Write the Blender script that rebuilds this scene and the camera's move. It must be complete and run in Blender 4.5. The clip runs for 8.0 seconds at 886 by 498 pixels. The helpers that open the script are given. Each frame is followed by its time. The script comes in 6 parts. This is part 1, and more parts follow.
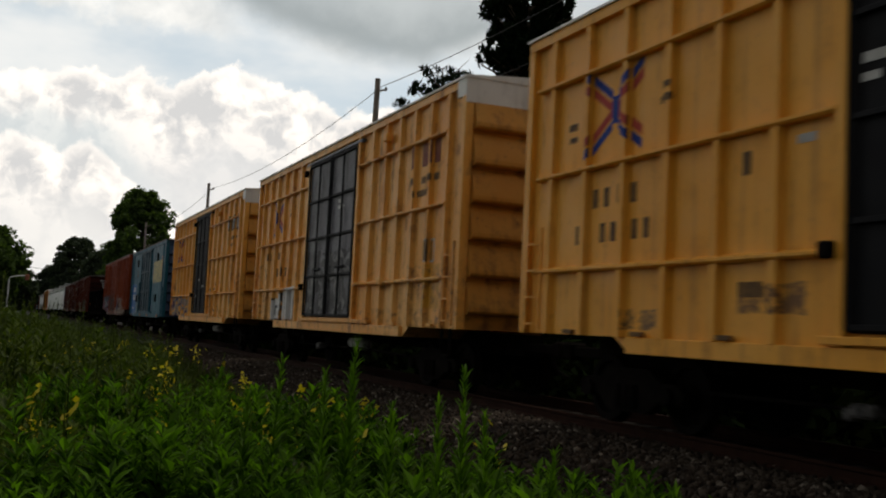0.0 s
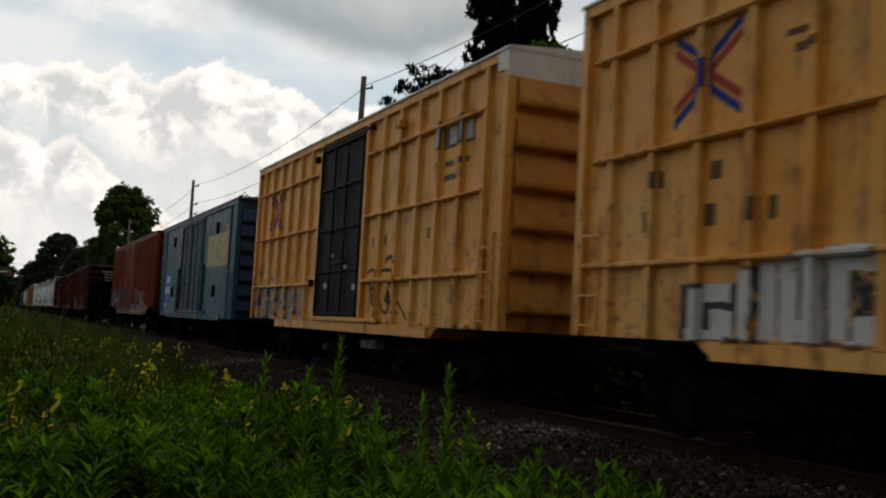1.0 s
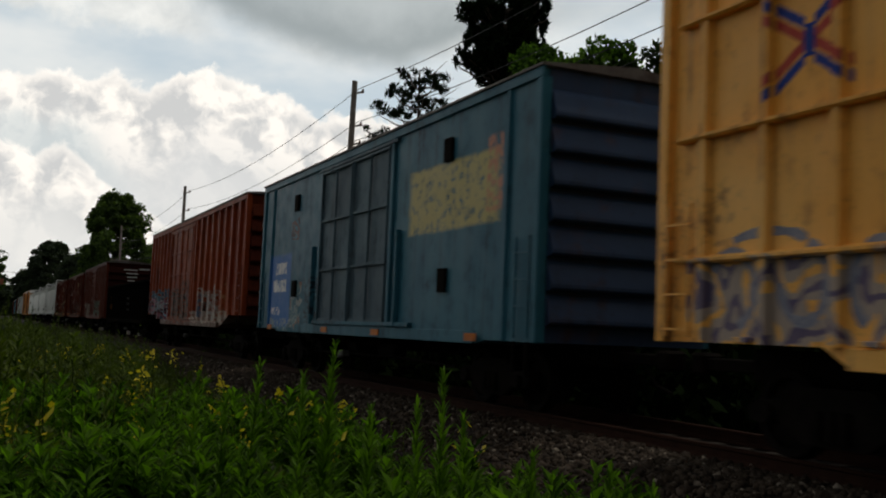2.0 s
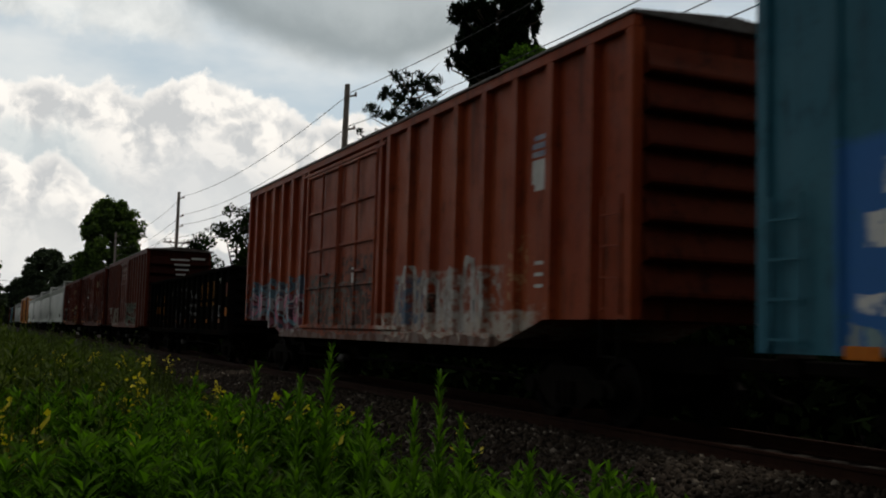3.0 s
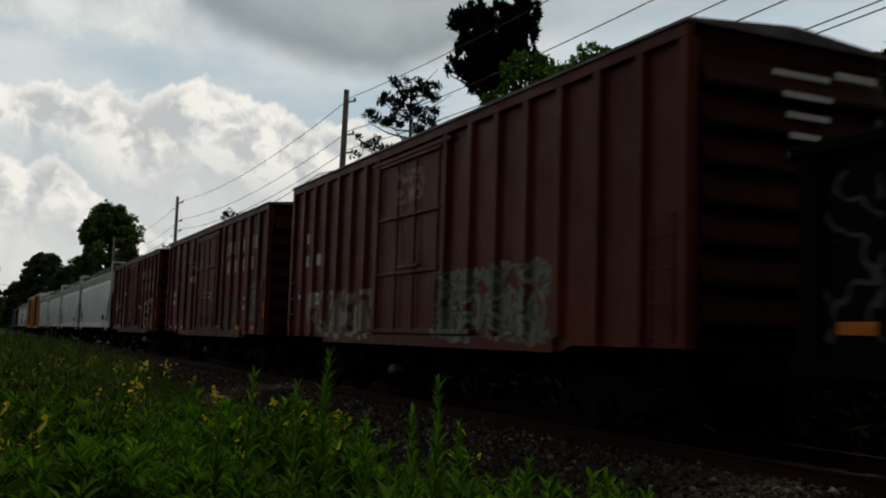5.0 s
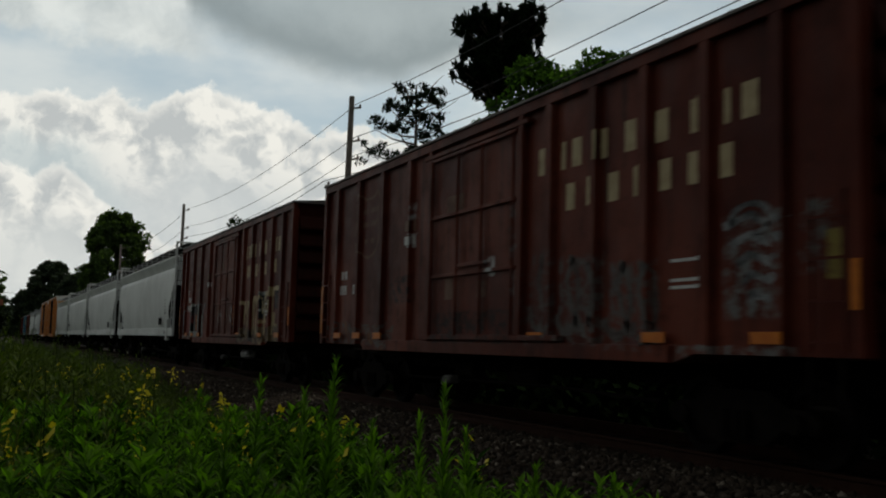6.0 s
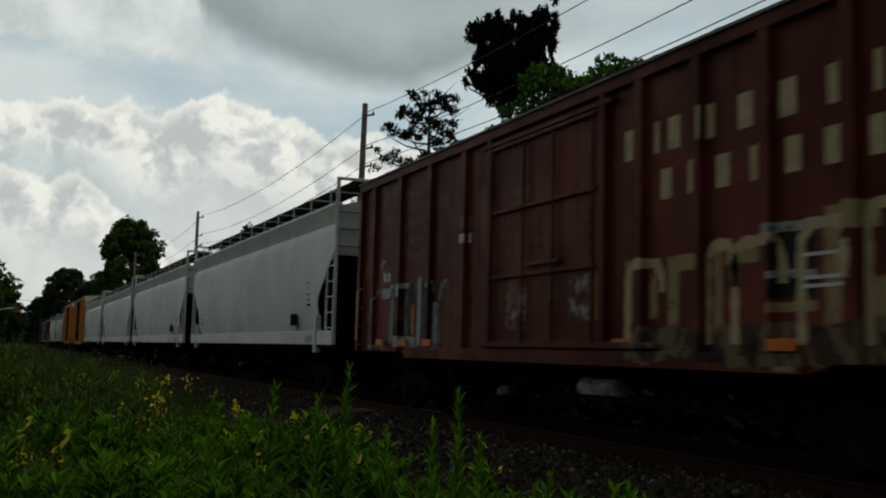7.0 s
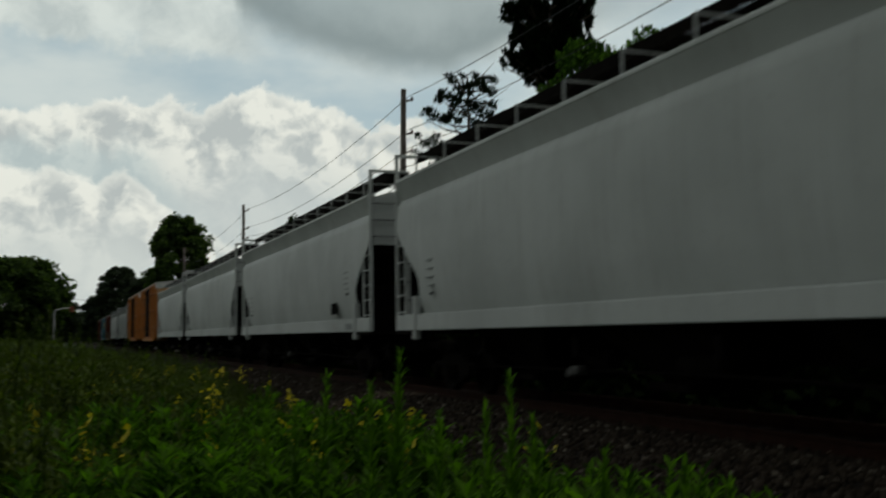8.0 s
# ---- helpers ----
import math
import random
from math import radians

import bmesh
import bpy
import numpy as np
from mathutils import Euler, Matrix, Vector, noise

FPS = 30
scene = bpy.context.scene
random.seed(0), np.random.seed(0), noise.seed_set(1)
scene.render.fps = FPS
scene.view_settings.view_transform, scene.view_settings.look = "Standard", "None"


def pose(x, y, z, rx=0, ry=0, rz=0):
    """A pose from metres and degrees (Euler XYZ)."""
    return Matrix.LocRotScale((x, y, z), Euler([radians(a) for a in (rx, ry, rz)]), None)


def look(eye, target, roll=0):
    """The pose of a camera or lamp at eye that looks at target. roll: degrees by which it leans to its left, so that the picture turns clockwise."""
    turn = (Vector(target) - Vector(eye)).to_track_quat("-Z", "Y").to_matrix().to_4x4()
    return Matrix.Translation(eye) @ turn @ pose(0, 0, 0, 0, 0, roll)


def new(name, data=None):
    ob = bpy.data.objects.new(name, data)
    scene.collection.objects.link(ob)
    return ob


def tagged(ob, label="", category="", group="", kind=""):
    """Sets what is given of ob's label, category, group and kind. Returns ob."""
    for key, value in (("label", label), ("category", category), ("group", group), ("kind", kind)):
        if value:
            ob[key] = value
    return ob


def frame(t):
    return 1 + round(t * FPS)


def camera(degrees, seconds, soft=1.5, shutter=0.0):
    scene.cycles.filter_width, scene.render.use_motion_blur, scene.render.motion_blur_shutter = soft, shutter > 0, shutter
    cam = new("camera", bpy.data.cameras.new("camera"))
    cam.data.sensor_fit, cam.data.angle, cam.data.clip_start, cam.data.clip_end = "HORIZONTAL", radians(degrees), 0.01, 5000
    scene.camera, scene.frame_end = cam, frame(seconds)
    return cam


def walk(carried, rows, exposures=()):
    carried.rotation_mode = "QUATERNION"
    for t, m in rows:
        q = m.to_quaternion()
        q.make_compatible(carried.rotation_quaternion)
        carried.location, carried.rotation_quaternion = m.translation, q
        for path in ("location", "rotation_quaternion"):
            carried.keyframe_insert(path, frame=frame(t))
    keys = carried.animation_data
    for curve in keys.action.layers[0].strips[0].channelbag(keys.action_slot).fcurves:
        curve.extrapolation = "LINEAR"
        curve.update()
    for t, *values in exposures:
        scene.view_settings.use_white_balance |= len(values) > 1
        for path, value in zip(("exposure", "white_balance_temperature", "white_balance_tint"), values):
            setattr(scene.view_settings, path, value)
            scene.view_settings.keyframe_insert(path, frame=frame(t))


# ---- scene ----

# Camera: held in the hand beside a railway, world z = 0 on the rail heads, y along the track, x across it.
EYE = (0.0, 0.0, 1.15)
SIDE = 6.85          # the near faces of the cars
SPEED = 19.8         # metres a second towards the camera
WIDE = 3.1           # width of the cars
TURNS = [  # seconds, heading to the right of the track, pitch up, lean
    (0.0, 23.12, 4.55, 2.79), (0.5, 23.66, 4.54, 3.33), (1.0, 23.99, 4.52, 3.11), (1.5, 24.17, 4.62, 2.74),
    (2.8, 24.77, 4.86, 1.84), (3.0, 24.68, 4.86, 1.59), (3.5, 24.84, 4.95, 1.86), (4.0, 24.74, 5.01, 2.23),
    (4.5, 24.83, 5.02, 1.78), (5.8, 24.6, 5.52, 1.91), (6.0, 24.4, 5.52, 1.51), (6.5, 23.9, 5.74, 1.28),
    (7.0, 23.62, 5.89, 1.49), (7.5, 23.16, 6.15, 1.85), (7.7, 22.89, 6.18, 2.1), (7.9, 22.59, 6.15, 2.02),
    (8.0, 21.02, 4.9, -0.83)]


def heading(turn, pitch, lean):
    a, b = radians(turn), radians(pitch)
    way = Vector((math.sin(a) * math.cos(b), math.cos(a) * math.cos(b), math.sin(b)))
    return look(EYE, Vector(EYE) + way * 10, lean)


cam = camera(48.0, 8.0, soft=2.0, shutter=0.16)
walk(cam, [(t, heading(a, b, c)) for t, a, b, c in TURNS],
     exposures=[(0.0, -0.05, 6900, 12), (1.5, -0.15, 6850, 11), (3.0, -0.25, 6700, 10), (4.5, -0.4, 6650, 9), (6.0, -0.45, 6600, 6), (7.5, -0.5, 6550, 2), (8.0, -0.55, 6550, 1)])

# ---------------------------------------------------------------- nodes


class Nodes:
    def __init__(self, tree):
        self.t = tree

    def add(self, kind, **values):
        n = self.t.nodes.new(kind)
        for key, value in values.items():
            if key in n.inputs:
                n.inputs[key].default_value = value
        return n

    def link(self, a, b):
        self.t.links.new(a, b)

    def put(self, socket, value):
        if isinstance(value, bpy.types.NodeSocket):
            self.link(value, socket)
        elif isinstance(value, (tuple, list)) and len(value) == 3 and socket.type == "RGBA":
            socket.default_value = (*value, 1)
        else:
            socket.default_value = value

    def math(self, op, a, b=0.0, c=0.0, clamp=False):
        n = self.add("ShaderNodeMath")
        n.operation, n.use_clamp = op, clamp
        for i, v in enumerate((a, b, c)):
            self.put(n.inputs[i], v)
        return n.outputs[0]

    def vec(self, op, a, b=(0, 0, 0)):
        n = self.add("ShaderNodeVectorMath")
        n.operation = op
        self.put(n.inputs[0], a)
        self.put(n.inputs[1], b)
        return n.outputs[0]

    def mix(self, fac, a, b):
        n = self.add("ShaderNodeMix")
        n.data_type = "RGBA"
        self.put(n.inputs[0], fac)
        self.put(n.inputs[6], a)
        self.put(n.inputs[7], b)
        return n.outputs[2]

    def noise(self, vec, scale, detail=4.0, rough=0.55):
        n = self.add("ShaderNodeTexNoise")
        self.put(n.inputs["Vector"], vec)
        n.inputs["Scale"].default_value, n.inputs["Detail"].default_value, n.inputs["Roughness"].default_value = scale, detail, rough
        return n.outputs["Fac"], n.outputs["Color"]

    def ramp(self, fac, stops, hard=False):
        n = self.add("ShaderNodeValToRGB")
        n.color_ramp.interpolation = "CONSTANT" if hard else "LINEAR"
        e = n.color_ramp.elements
        while len(e) < len(stops):
            e.new(0.5)
        for el, (p, c) in zip(e, stops):
            el.position, el.color = p, ((*c, 1) if isinstance(c, tuple) else (c, c, c, 1))
        self.put(n.inputs[0], fac)
        return n.outputs[0]

    def smooth(self, v, a, b, lo=0.0, hi=1.0):
        n = self.add("ShaderNodeMapRange")
        n.interpolation_type = "SMOOTHSTEP"
        self.put(n.inputs[0], v)
        for i, k in enumerate((a, b, lo, hi)):
            n.inputs[i + 1].default_value = k
        return n.outputs[0]

    def bump(self, height, strength, distance=0.02):
        n = self.add("ShaderNodeBump")
        n.inputs["Strength"].default_value, n.inputs["Distance"].default_value = strength, distance
        self.put(n.inputs["Height"], height)
        return n.outputs[0]


# ---------------------------------------------------------------- sky and sun
world = bpy.data.worlds.new("sky")
scene.world = world
world.use_nodes = True
N = Nodes(world.node_tree)
back = world.node_tree.nodes["Background"]
SUN_UP, SUN_FROM = 57.0, 78.0     # degrees; the bearing is counted from the track to the right
coord = N.add("ShaderNodeTexCoord").outputs["Generated"]
sky = N.add("ShaderNodeTexSky")
sky.sky_type, sky.sun_disc = "NISHITA", False
sky.sun_elevation, sky.sun_rotation = radians(SUN_UP), radians(SUN_FROM)
sky.air_density, sky.dust_density = 1.0, 2.5
split = N.add("ShaderNodeSeparateXYZ")
N.link(coord, split.inputs[0])
bear = N.math("MULTIPLY", N.math("ARCTAN2", split.outputs[0], split.outputs[1]), 57.2958)
rise = N.math("MULTIPLY", N.math("ARCSINE", split.outputs[2]), 57.2958)
flat = N.add("ShaderNodeCombineXYZ")
N.link(bear, flat.inputs[0])
N.link(rise, flat.inputs[1])
drift = N.vec("ADD", flat.outputs[0], N.vec("MULTIPLY", N.vec("SUBTRACT", N.noise(flat.outputs[0], 0.5, 3, 0.5)[1], (0.5, 0.5, 0.5)), (1.6, 1.6, 0)))
billow, _ = N.noise(drift, 0.33, 6, 0.55)
broad, _ = N.noise(N.vec("MULTIPLY", flat.outputs[0], (0.5, 1.2, 1)), 0.11, 5, 0.55)
puff, _ = N.noise(drift, 0.75, 6, 0.55)
fine, _ = N.noise(flat.outputs[0], 0.28, 5, 0.6)
# the same billows a little towards the light: their difference shades the heaps
offset = N.vec("ADD", drift, (0.9, 1.0, 0))
relief = N.math("ADD", N.math("SUBTRACT", billow, N.noise(offset, 0.33, 6, 0.55)[0]), N.math("MULTIPLY", N.math("SUBTRACT", puff, N.noise(offset, 0.75, 6, 0.55)[0]), 0.5))


def along(points, lo, hi):
    """A height against the bearing, in degrees."""
    f = N.math("DIVIDE", N.math("ADD", bear, 40.0), 120.0, clamp=True)
    return N.math("ADD", N.math("MULTIPLY", N.ramp(f, [((az + 40) / 120, (el - lo) / (hi - lo)) for az, el in points]), hi - lo), lo)


def ridge(points, amp):
    """How deep a place lies under a cloud bank's top, with billows on it."""
    h = N.math("ADD", along(points, 0.0, 40.0), N.math("MULTIPLY", N.math("SUBTRACT", puff, 0.5), amp))
    return N.math("SUBTRACT", h, rise)


bank = ridge([(-40, 10), (-8, 12), (0, 12.6), (2.6, 13.5), (4, 12.9), (5.5, 13.6), (7.3, 12.7), (9.1, 13.8), (10.7, 14.4), (12.3, 13.7), (14, 13.4), (15.5, 12.9), (16.5, 12.1), (19.5, 12.6), (22, 11.8), (34, 10), (60, 10)], 2.2)
front = ridge([(-40, 8), (-6, 9.6), (0, 9.3), (1.7, 8.9), (3.1, 9.5), (4.0, 8.8), (4.8, 8.0), (6.5, 6.4), (9, 5.4), (20, 5), (50, 5), (80, 6)], 1.8)
pale = N.smooth(broad, 0.34, 0.60)
blue = N.vec("MULTIPLY", sky.outputs[0], (0.15, 0.15, 0.15))
blue = N.mix(0.72, blue, (0.62, 0.73, 0.78))
base = N.mix(N.math("MULTIPLY", pale, 0.75), blue, (0.92, 0.95, 0.95))
# grey-white sheet above to the left, and the dark cloud base that hangs over the line
sheet = N.math("MULTIPLY", N.smooth(N.math("ADD", rise, N.math("MULTIPLY", N.math("SUBTRACT", fine, 0.5), 5.0)), 15.2, 16.6), N.smooth(bear, 12.0, 8.5))
base = N.mix(N.math("MULTIPLY", sheet, 0.8), base, N.ramp(billow, [(0.36, (0.70, 0.74, 0.75)), (0.62, (1.0, 1.02, 1.0))]))
hang = N.math("SUBTRACT", N.math("ADD", rise, N.math("MULTIPLY", N.math("SUBTRACT", fine, 0.5), 1.6)), along([(-40, 34), (2, 30), (8.6, 20), (9.4, 17.6), (13.1, 16.1), (15.4, 15.3), (18.1, 14.7), (21.4, 14.6), (24.6, 15.8), (31.2, 17.0), (45, 18), (60, 18)], 10.0, 34.0))
dark_shade = N.ramp(N.math("ADD", N.math("MULTIPLY", fine, 0.45), N.smooth(hang, 0.0, 4.0, 0.0, 0.55)), [(0.22, (0.30, 0.355, 0.38)), (0.45, (0.36, 0.415, 0.44)), (0.85, (0.50, 0.56, 0.585))])
grey = N.math("MULTIPLY", N.smooth(hang, -0.5, 1.5), N.smooth(bear, 34.0, 24.0, 0.30, 1.0))
base = N.mix(N.math("MULTIPLY", grey, 0.93), base, dark_shade)


def cumulus(colour, depth, edge, deep, haze):
    """A bank over what lies behind: bright at its crest, shaded heaps within, lost in haze below."""
    body = N.ramp(N.math("ADD", N.math("MULTIPLY", relief, 1.7), 0.5), [(0.30, (0.66, 0.685, 0.705)), (0.47, (0.84, 0.845, 0.84)), (0.66, (1.12, 1.09, 1.04))])
    body = N.mix(N.smooth(depth, 1.3, 0.0, 0.0, 0.85), body, (1.16, 1.13, 1.08))
    body = N.mix(N.smooth(depth, deep * 0.35, deep, 0.0, 0.85), body, haze)
    return N.mix(N.smooth(depth, 0.0, edge), colour, body)


full = cumulus(base, bank, 0.5, 6.5, (0.76, 0.79, 0.81))
hollow = N.math("MULTIPLY", N.smooth(N.math("ADD", front, N.math("MULTIPLY", N.math("SUBTRACT", fine, 0.5), 4.0)), -2.4, -0.4), N.smooth(bear, 9.0, 3.0))
full = N.mix(N.math("MULTIPLY", hollow, 0.7), full, (0.64, 0.73, 0.77))
full = cumulus(full, front, 0.6, 5.0, (0.84, 0.86, 0.86))
# unseen sky overhead and behind, set darker to shape the light on the train
behind = N.math("MAXIMUM", N.smooth(split.outputs[1], 0.35, -0.15), N.smooth(bear, -34.0, -78.0))
full = N.mix(behind, full, N.ramp(fine, [(0.3, (0.11, 0.12, 0.125)), (0.7, (0.19, 0.195, 0.195))]))
above = N.smooth(rise, 24.0, 52.0)
full = N.mix(above, full, N.ramp(fine, [(0.3, (0.32, 0.335, 0.35)), (0.7, (0.48, 0.49, 0.50))]))
N.link(full, back.inputs["Color"])
back.inputs["Strength"].default_value = 1.06

lamp = bpy.data.lights.new("sun", "SUN")
lamp.energy, lamp.angle, lamp.color = 1.3, radians(9), (1.0, 0.95, 0.86)
sun = new("sun", lamp)
a, b = radians(SUN_FROM), radians(SUN_UP)
sun.matrix_basis = look(Vector((math.sin(a) * math.cos(b), math.cos(a) * math.cos(b), math.sin(b))) * 60, (0, 0, 0))

# ---------------------------------------------------------------- materials


def material(name, rough=0.6, metal=0.0):
    m = bpy.data.materials.new(name)
    m.use_nodes = True
    n = Nodes(m.node_tree)
    bsdf = m.node_tree.nodes["Principled BSDF"]
    bsdf.inputs["Roughness"].default_value, bsdf.inputs["Metallic"].default_value = rough, metal
    bsdf.inputs["Specular IOR Level"].default_value = 0.10
    return m, n, bsdf


def box_mask(n, p, y0, y1, z0, z1, soft=0.03):
    s = n.vec("ABSOLUTE", n.vec("DIVIDE", n.vec("SUBTRACT", p, (0, (y0 + y1) / 2, (z0 + z1) / 2)), (1e6, abs(y1 - y0) / 2, abs(z1 - z0) / 2)))
    q = n.add("ShaderNodeSeparateXYZ")
    n.link(s, q.inputs[0])
    return n.smooth(n.math("MAXIMUM", q.outputs[1], q.outputs[2]), 1.0 + soft, 1.0 - soft)


def car_paint(name, base, worn, dirt=(0.06, 0.045, 0.035), rough=0.38, spec=0.20, wear=0.5, sprays=(), patches=(), rust=(0.12, 0.05, 0.025), rusty=0.35):
    """Weathered car paint: faded patches, streaks that run down, rust, and the sprayed and stencilled marks of the car's side.
    sprays: (y0, y1, z0, z1, size, colours); patches: (y0, y1, z0, z1, colour, cover)."""
    m, n, bsdf = material(name, rough)
    bsdf.inputs["Specular IOR Level"].default_value = spec
    p = n.add("ShaderNodeTexCoord").outputs["Object"]
    big, _ = n.noise(p, 0.45, 3)
    mid, _ = n.noise(p, 2.2, 5, 0.65)
    streak, _ = n.noise(n.vec("MULTIPLY", p, (3.0, 7.0, 0.35)), 1.0, 5, 0.6)
    grain, _ = n.noise(p, 28, 3)
    c = n.mix(n.smooth(big, 0.35, 0.7), base, worn)
    c = n.mix(n.math("MULTIPLY", n.smooth(streak, 0.5, 0.75), wear), c, dirt)
    c = n.mix(n.math("MULTIPLY", n.smooth(mid, 0.52, 0.8), wear * 0.6), c, worn)
    yz = n.add("ShaderNodeSeparateXYZ")
    n.link(p, yz.inputs[0])
    panel = n.add("ShaderNodeTexWhiteNoise")
    panel.noise_dimensions = "1D"
    n.link(n.math("FLOOR", n.math("MULTIPLY", yz.outputs[1], 1.06)), panel.inputs["W"])
    c = n.mix(n.math("MULTIPLY", panel.outputs[0], 0.30), c, worn)
    chips, _ = n.noise(n.vec("MULTIPLY", p, (1, 1, 0.6)), 11, 6, 0.72)
    c = n.mix(n.math("MULTIPLY", n.smooth(chips, 0.56, 0.68), wear * 0.75), c, dirt)
    c = n.mix(n.math("MULTIPLY", n.smooth(chips, 0.44, 0.34), wear * 0.5), c, worn)
    soil = n.math("MULTIPLY", n.smooth(n.math("ADD", mid, n.math("MULTIPLY", streak, 0.6)), 0.80, 1.08), rusty)
    c = n.mix(soil, c, rust)
    wob = n.vec("ADD", p, n.vec("MULTIPLY", n.vec("SUBTRACT", n.noise(p, 1.6, 3)[1], (0.5, 0.5, 0.5)), (0, 0.55, 0.4)))
    jog = n.vec("ADD", p, n.vec("MULTIPLY", n.vec("SUBTRACT", n.noise(p, 3.0, 3)[1], (0.5, 0.5, 0.5)), (0, 0.10, 0.10)))
    for i, (y0, y1, z0, z1, colour, cover) in enumerate(patches):
        k = box_mask(n, jog, y0, y1, z0, z1, 0.08)
        wear_k = n.smooth(n.noise(n.vec("ADD", p, (i * 7.3, 0, 0)), 6.0, 4, 0.7)[0], 0.54 + 0.5 * (cover - 0.5), 0.34 + 0.5 * (cover - 0.5))
        c = n.mix(n.math("MULTIPLY", k, wear_k), c, colour)
    for i, (y0, y1, z0, z1, size, colours) in enumerate(sprays):
        k = box_mask(n, wob, y0, y1, z0, z1, 0.02)
        q = n.vec("ADD", n.vec("MULTIPLY", wob, (0, 1.0, 0.75)), (i * 3.7 + 1.3, i * 1.9, 0))
        body, _ = n.noise(q, size, 1.5, 0.4)
        stops = [(0.30 + 0.40 * j / max(1, len(colours)) if j else 0.0, col) for j, col in enumerate(colours)]
        ink = n.ramp(body, [(s, col or base) for s, col in stops], hard=True)
        if None in colours:
            k = n.math("MULTIPLY", k, n.ramp(body, [(s, 1.0 if col else 0.0) for s, col in stops], hard=True))
        gap = n.smooth(n.noise(n.vec("ADD", wob, (i * 5.1, 4, 2)), size * 0.9, 2)[0], 0.30, 0.36)
        c = n.mix(n.math("MULTIPLY", n.math("MULTIPLY", k, gap), 0.9), c, n.mix(n.math("MULTIPLY", streak, 0.5), ink, dirt))
    n.link(c, bsdf.inputs["Base Color"])
    n.link(n.smooth(mid, 0.2, 0.8, rough, rough + 0.25), bsdf.inputs["Roughness"])
    dent = n.math("ADD", n.math("MULTIPLY", big, 0.8), n.math("MULTIPLY", grain, 0.06))
    n.link(n.bump(dent, 0.25, 0.05), bsdf.inputs["Normal"])
    return m


def plain(name, colour, other, scale=3.0, rough=0.7, metal=0.0, bump=0.2, spec=0.1):
    m, n, bsdf = material(name, rough, metal)
    bsdf.inputs["Specular IOR Level"].default_value = spec
    p = n.add("ShaderNodeTexCoord").outputs["Object"]
    a, _ = n.noise(p, scale, 5, 0.6)
    b, _ = n.noise(p, scale * 9, 3)
    mixed = n.smooth(n.math("ADD", a, n.math("MULTIPLY", n.math("SUBTRACT", b, 0.5), 0.5)), 0.3, 0.72)
    n.link(n.mix(mixed, colour, other), bsdf.inputs["Base Color"])
    n.link(n.bump(b, bump, 0.01), bsdf.inputs["Normal"])
    return m


def leafy(name, dark_c, light_c, shine=0.5, through_light=0.35, single=False):
    m, n, bsdf = material(name, shine)
    r = n.add("ShaderNodeObjectInfo").outputs["Random"] if single else n.add("ShaderNodeNewGeometry").outputs["Random Per Island"]
    p = n.add("ShaderNodeTexCoord").outputs["Object"]
    patchy, _ = n.noise(p, 0.9, 3)
    f = n.math("ADD", n.math("MULTIPLY", r, 0.6), n.math("MULTIPLY", patchy, 0.4))
    c = n.mix(n.smooth(f, 0.15, 0.85), dark_c, light_c)
    n.link(c, bsdf.inputs["Base Color"])
    glow = n.add("ShaderNodeBsdfTranslucent")
    n.link(n.vec("MULTIPLY", c, (1.3, 1.5, 0.5)), glow.inputs[0])
    both = n.add("ShaderNodeMixShader")
    both.inputs[0].default_value = through_light
    n.link(bsdf.outputs[0], both.inputs[1])
    n.link(glow.outputs[0], both.inputs[2])
    n.link(both.outputs[0], m.node_tree.nodes["Material Output"].inputs[0])
    return m


YELLOW = (0.80, 0.345, 0.032)
WHITE_INK, BLACK_INK, BLUE_INK, RED_INK = (0.62, 0.62, 0.60), (0.025, 0.025, 0.028), (0.02, 0.045, 0.24), (0.42, 0.05, 0.04)
m_yellow_a = car_paint("yellow_paint_a", YELLOW, (0.84, 0.40, 0.060), wear=0.3, rusty=0.25,
                       patches=[(12.4, 13.1, 1.25, 1.5, (0.12, 0.07, 0.03), 0.6), (10.0, 11.0, 1.45, 1.75, (0.2, 0.1, 0.04), 0.7)])
m_yellow_b = car_paint("yellow_paint_b", (0.82, 0.350, 0.048), (0.88, 0.48, 0.14), wear=0.5, rusty=0.8, rust=(0.20, 0.07, 0.03),
                       patches=[(0.9, 1.7, 1.5, 2.3, (0.62, 0.30, 0.03), 0.8), (0.0, 2.6, 1.1, 2.3, (0.20, 0.095, 0.04), 0.42), (13.4, 15.6, 1.1, 2.8, (0.30, 0.15, 0.06), 0.42), (2.6, 5.6, 1.1, 1.5, (0.26, 0.12, 0.05), 0.4),
                                (12.5, 13.5, 1.16, 1.78, BLACK_INK, 0.9), (11.3, 12.55, 1.16, 1.95, BLACK_INK, 0.8), (10.72, 11.32, 1.16, 2.1, BLACK_INK, 0.75),
                                (13.1, 13.36, 1.2, 1.72, WHITE_INK, 1.0), (12.62, 12.98, 1.2, 1.5, WHITE_INK, 1.0), (12.66, 13.1, 1.58, 1.78, WHITE_INK, 1.0), (12.3, 12.55, 1.2, 1.9, WHITE_INK, 1.0), (12.0, 12.24, 1.2, 1.96, WHITE_INK, 0.95),
                                (11.72, 11.96, 1.28, 2.0, WHITE_INK, 1.0), (11.4, 11.66, 1.2, 2.04, WHITE_INK, 1.0), (11.4, 11.96, 1.2, 1.42, WHITE_INK, 0.9), (11.1, 11.34, 1.22, 2.08, WHITE_INK, 1.0), (10.78, 11.04, 1.2, 1.45, WHITE_INK, 1.0), (10.78, 11.34, 1.85, 2.1, WHITE_INK, 0.95), (12.62, 13.4, 1.18, 1.28, WHITE_INK, 0.9)])

